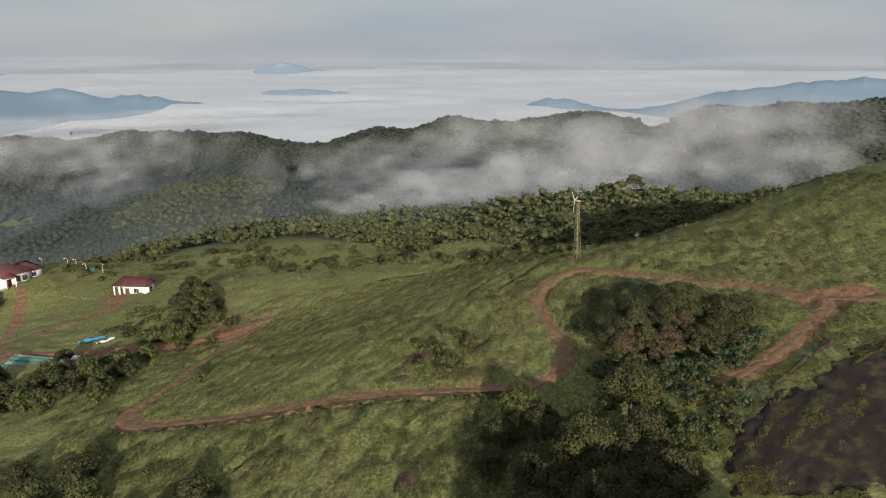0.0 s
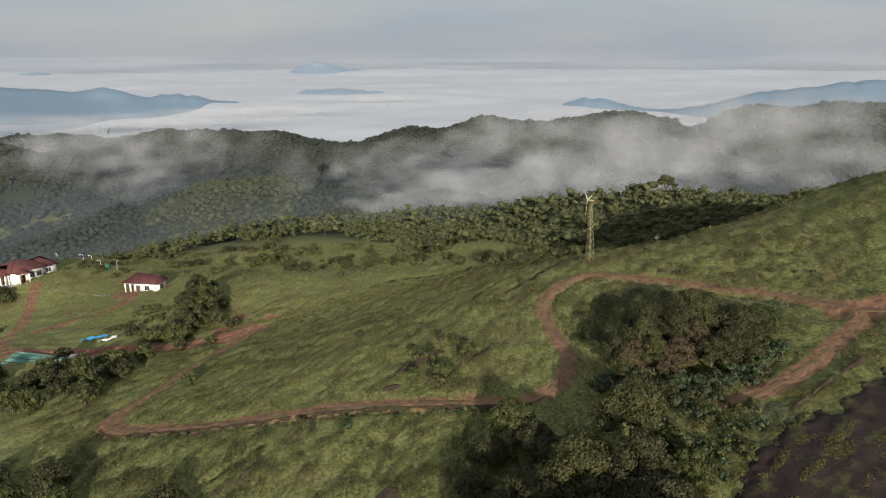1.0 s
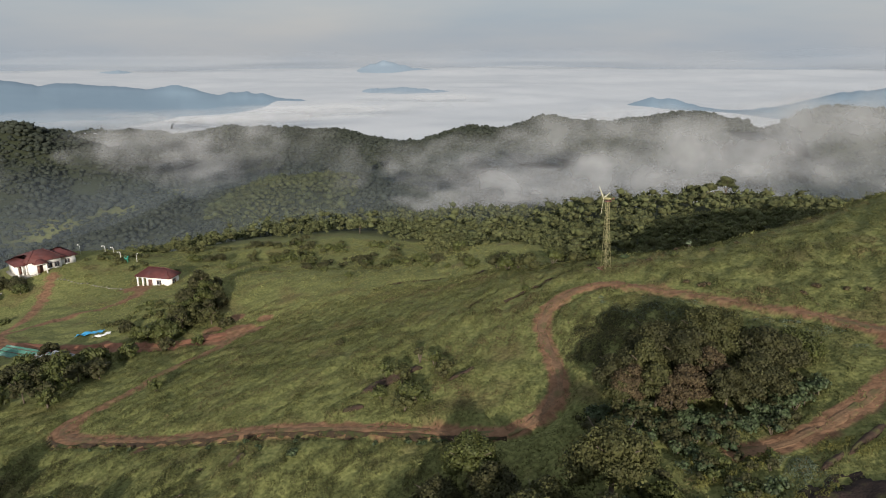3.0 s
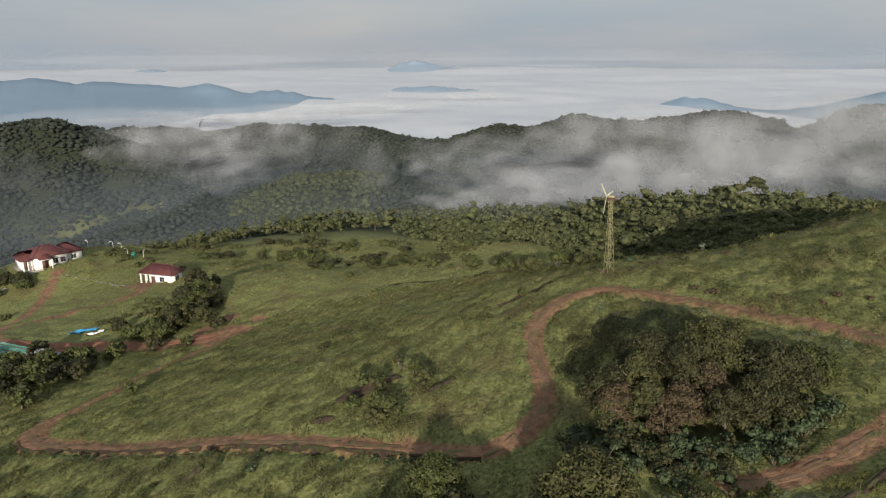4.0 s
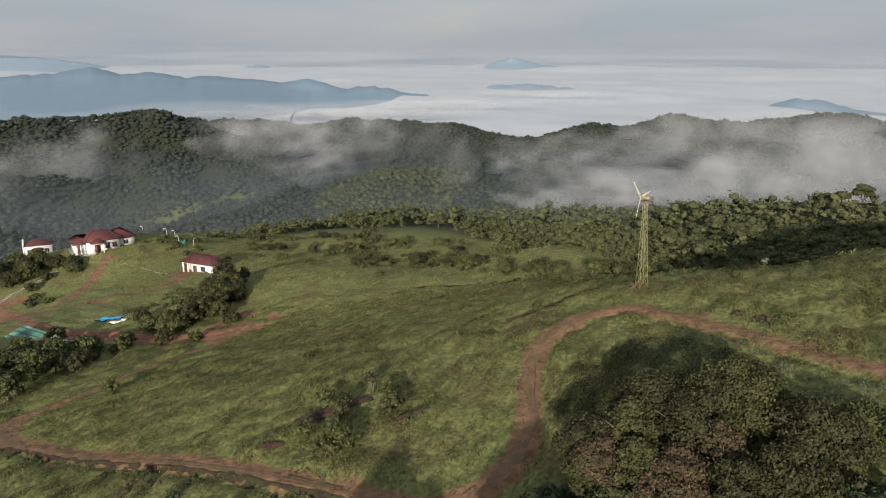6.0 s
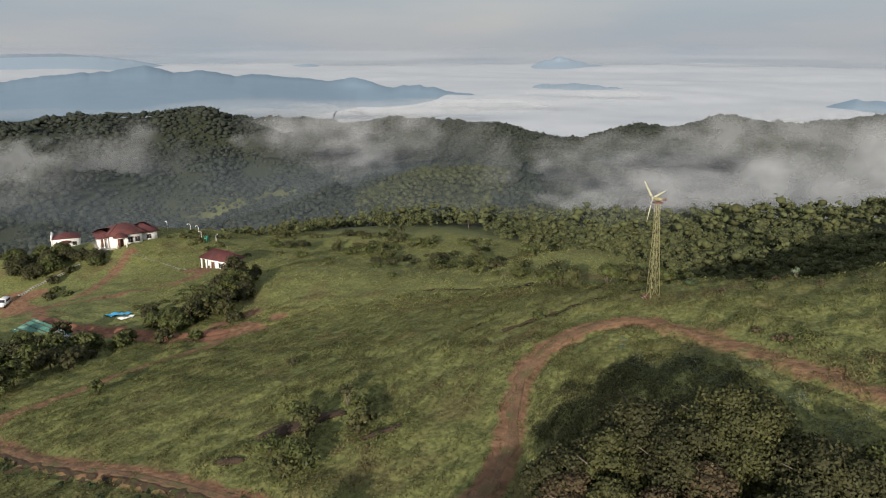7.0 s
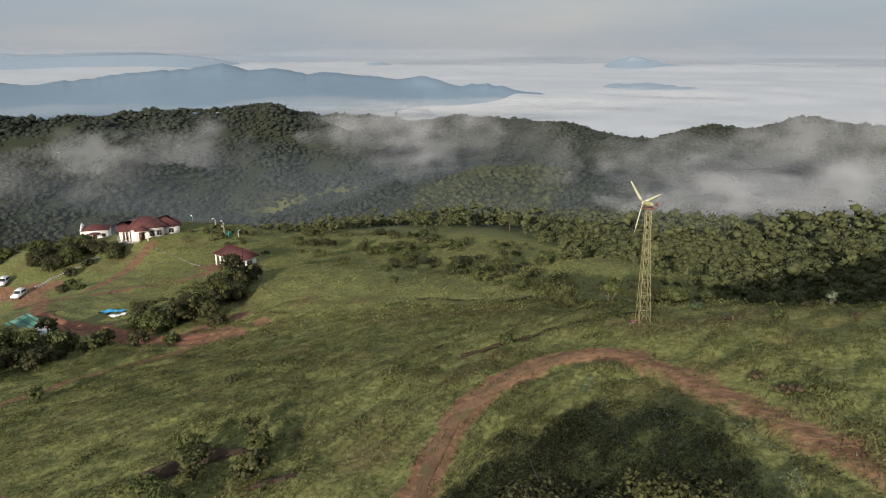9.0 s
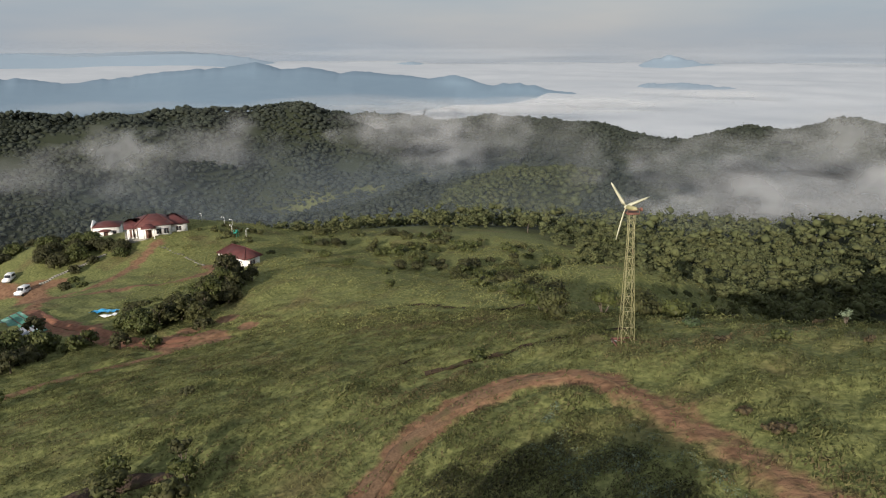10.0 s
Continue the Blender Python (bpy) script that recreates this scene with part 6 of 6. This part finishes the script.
# ---- vehicles ----
def jeep(x, y, turn, label):
    t = thing("car", x, y, z_at(x, y) + 0.02, turn, label, "car", "parked cars")
    prof = [(-2.0, 0.45), (-2.0, 1.0), (-1.9, 1.15), (-1.85, 1.75), (-1.7, 1.85), (0.15, 1.85), (0.45, 1.75), (0.75, 1.12), (1.9, 1.0), (2.0, 0.85), (2.0, 0.45)]
    n = len(prof)
    v = np.array([(px, s * 0.82 * (0.9 if pz > 1.3 else 1.0), pz) for s in (-1, 1) for px, pz in prof])
    sides = [(i, (i + 1) % n, (i + 1) % n + n, i + n) for i in range(n)]
    me_v, me_f = v, [np.array(sides)]
    caps = []
    for k in range(1, n - 1):
        caps += [(0, k + 1, k), (n, n + k, n + k + 1)]
    body = part("body", me_v, me_f + [np.array(caps)], CAR_WHITE, t)
    for a0, a1 in ((-1.65, -0.65), (-0.55, 0.3)):
        for s in (-1, 1):
            v, fs = box(a0, a1, s * 0.80 - 0.02, s * 0.80 + 0.02, 1.2, 1.7)
            part("side_window", v, fs, GLASS_DARK, body)
    v, fs = box(-0.4, 0.4, -0.66, 0.66, -0.02, 0.02)
    a = math.atan2(0.63, -0.3)
    v = np.stack([0.63 + v[:, 0] * math.cos(a) * 0.8 + 0.02, v[:, 1], 1.45 + v[:, 0] * math.sin(a) * 0.8 + v[:, 2]], 1)
    part("windscreen", v, fs, GLASS_DARK, body)
    v, fs = box(-2.03, -1.98, -0.6, 0.6, 1.2, 1.65)
    part("rear_window", v, fs, GLASS_DARK, body)
    for px in (-1.25, 1.25):
        for s in (-1, 1):
            v, fs = tube([(px, s * 0.66, 0.36), (px, s * 0.86, 0.36)], [0.36, 0.36], 14)
            w = part("wheel", v, fs, RUBBER, t)
            v, fs = tube([(px, s * 0.85, 0.36), (px, s * 0.885, 0.36)], [0.2, 0.18], 10)
            part("rim", v, fs, GREY_SHEET, w)
    v, fs = box(1.98, 2.1, -0.8, 0.8, 0.42, 0.62)
    part("bumper", v, fs, GREY_SHEET, t)
    for s in (-1, 1):
        v, fs = tube([(1.97, s * 0.58, 0.82), (2.03, s * 0.58, 0.82)], [0.11, 0.1], 8)
        part("headlight", v, fs, WHITE_SHEET, t)


jeep(-123.8, 149.2, -62, "white off-road car parked on the red earth yard")
jeep(-134.5, 152, -50, "white car parked at the far side of the yard")


# ---- posts, play things and stones on the grass ----
def lamp_post(x, y, turn):
    t = thing("lamp_post", x, y, z_at(x, y), turn, "white curved lamp post on the grassy knoll", "lamp post", "lamp posts")
    v, fs = tube([(0, 0, -0.3), (0, 0, 2.0), (0.1, 0, 2.35), (0.4, 0, 2.5), (0.7, 0, 2.42)], [0.06, 0.05, 0.05, 0.045, 0.04], 7)
    part("post", v, fs, PLASTER, t)
    v, fs = tube([(0.6, 0, 2.48), (0.72, 0, 2.4), (0.95, 0, 2.3)], [0.07, 0.12, 0.08], 7)
    part("lamp_head", v, fs, PLASTER, t)


for x, y, a in ((-113.2, 200.5, 200), (-111.2, 201.5, 190), (-105.6, 196.2, 180), (-101.2, 197, 90), (-119.5, 198, 160)):
    lamp_post(x, y, a)


def slide(x, y, turn):
    t = thing("play_slide", x, y, z_at(x, y), turn, "small teal play slide on the grassy knoll", "slide")
    v, fs = join([box(-0.9, -0.2, -0.5, 0.5, 1.1, 1.2), box(-0.95, -0.85, -0.5, 0.5, 1.2, 1.9)])
    part("deck", v, fs, PLAY_TEAL, t)
    for px in (-0.9, -0.2):
        for py in (-0.45, 0.45):
            v, fs = bar((px, py, -0.3), (px, py, 1.9), 0.05, 6)
            part("post", v, fs, PLAY_TEAL, t)
    v = np.array([(-0.2, -0.4, 1.15), (-0.2, 0.4, 1.15), (1.5, -0.4, 0.15), (1.5, 0.4, 0.15), (-0.2, -0.4, 1.05), (-0.2, 0.4, 1.05), (1.5, -0.4, 0.05), (1.5, 0.4, 0.05)])
    part("chute", v, [np.array([(0, 2, 3, 1), (4, 5, 7, 6), (0, 1, 5, 4), (2, 6, 7, 3), (0, 4, 6, 2), (1, 3, 7, 5)])], PLAY_TEAL, t)


slide(-103.7, 195.2, 190)


def stone(x, y, size, seed, label, group):
    r = np.random.RandomState(seed)
    v, f = lumps(np.array([[0, 0, 0.0]]), np.array([size]), np.array([0.7]), BALL_2, r, 0.1)
    ob = part("stone", v, [f], STONE)
    ob.matrix_world = pose(x, y, z_at(x, y) + size * 0.25, 0, 0, r.uniform(0, 360))
    tagged(ob, label, "stone", group)


row = spline([(-112.4, 178.2), (-107, 178.5), (-102.8, 177.9), (-97, 176), (-90.9, 173.9)], 0.9)
for k, (x, y) in enumerate(row):
    stone(x, y, 0.2 + 0.14 * ((k * 7) % 5) / 5, 800 + k, "whitish boundary stone in the grass", "boundary stones")
row = spline([(-124.6, 154), (-123.8, 158), (-123.2, 162.3), (-122.6, 166), (-122.2, 169.5)], 0.55)
for k, (x, y) in enumerate(row):
    t = new("stair_slab", mesh_of("stair_slab", *box(-0.28, 0.28, -0.34, 0.34, -0.45, 0.2), STONE))
    t.matrix_world = pose(x, y, z_at(x, y) + 0.1, 0, 0, 5 + 5 * ((k * 5) % 3 - 1))
    tagged(t, "grey stone slab of the garden stair", "stair", "garden stair slabs")
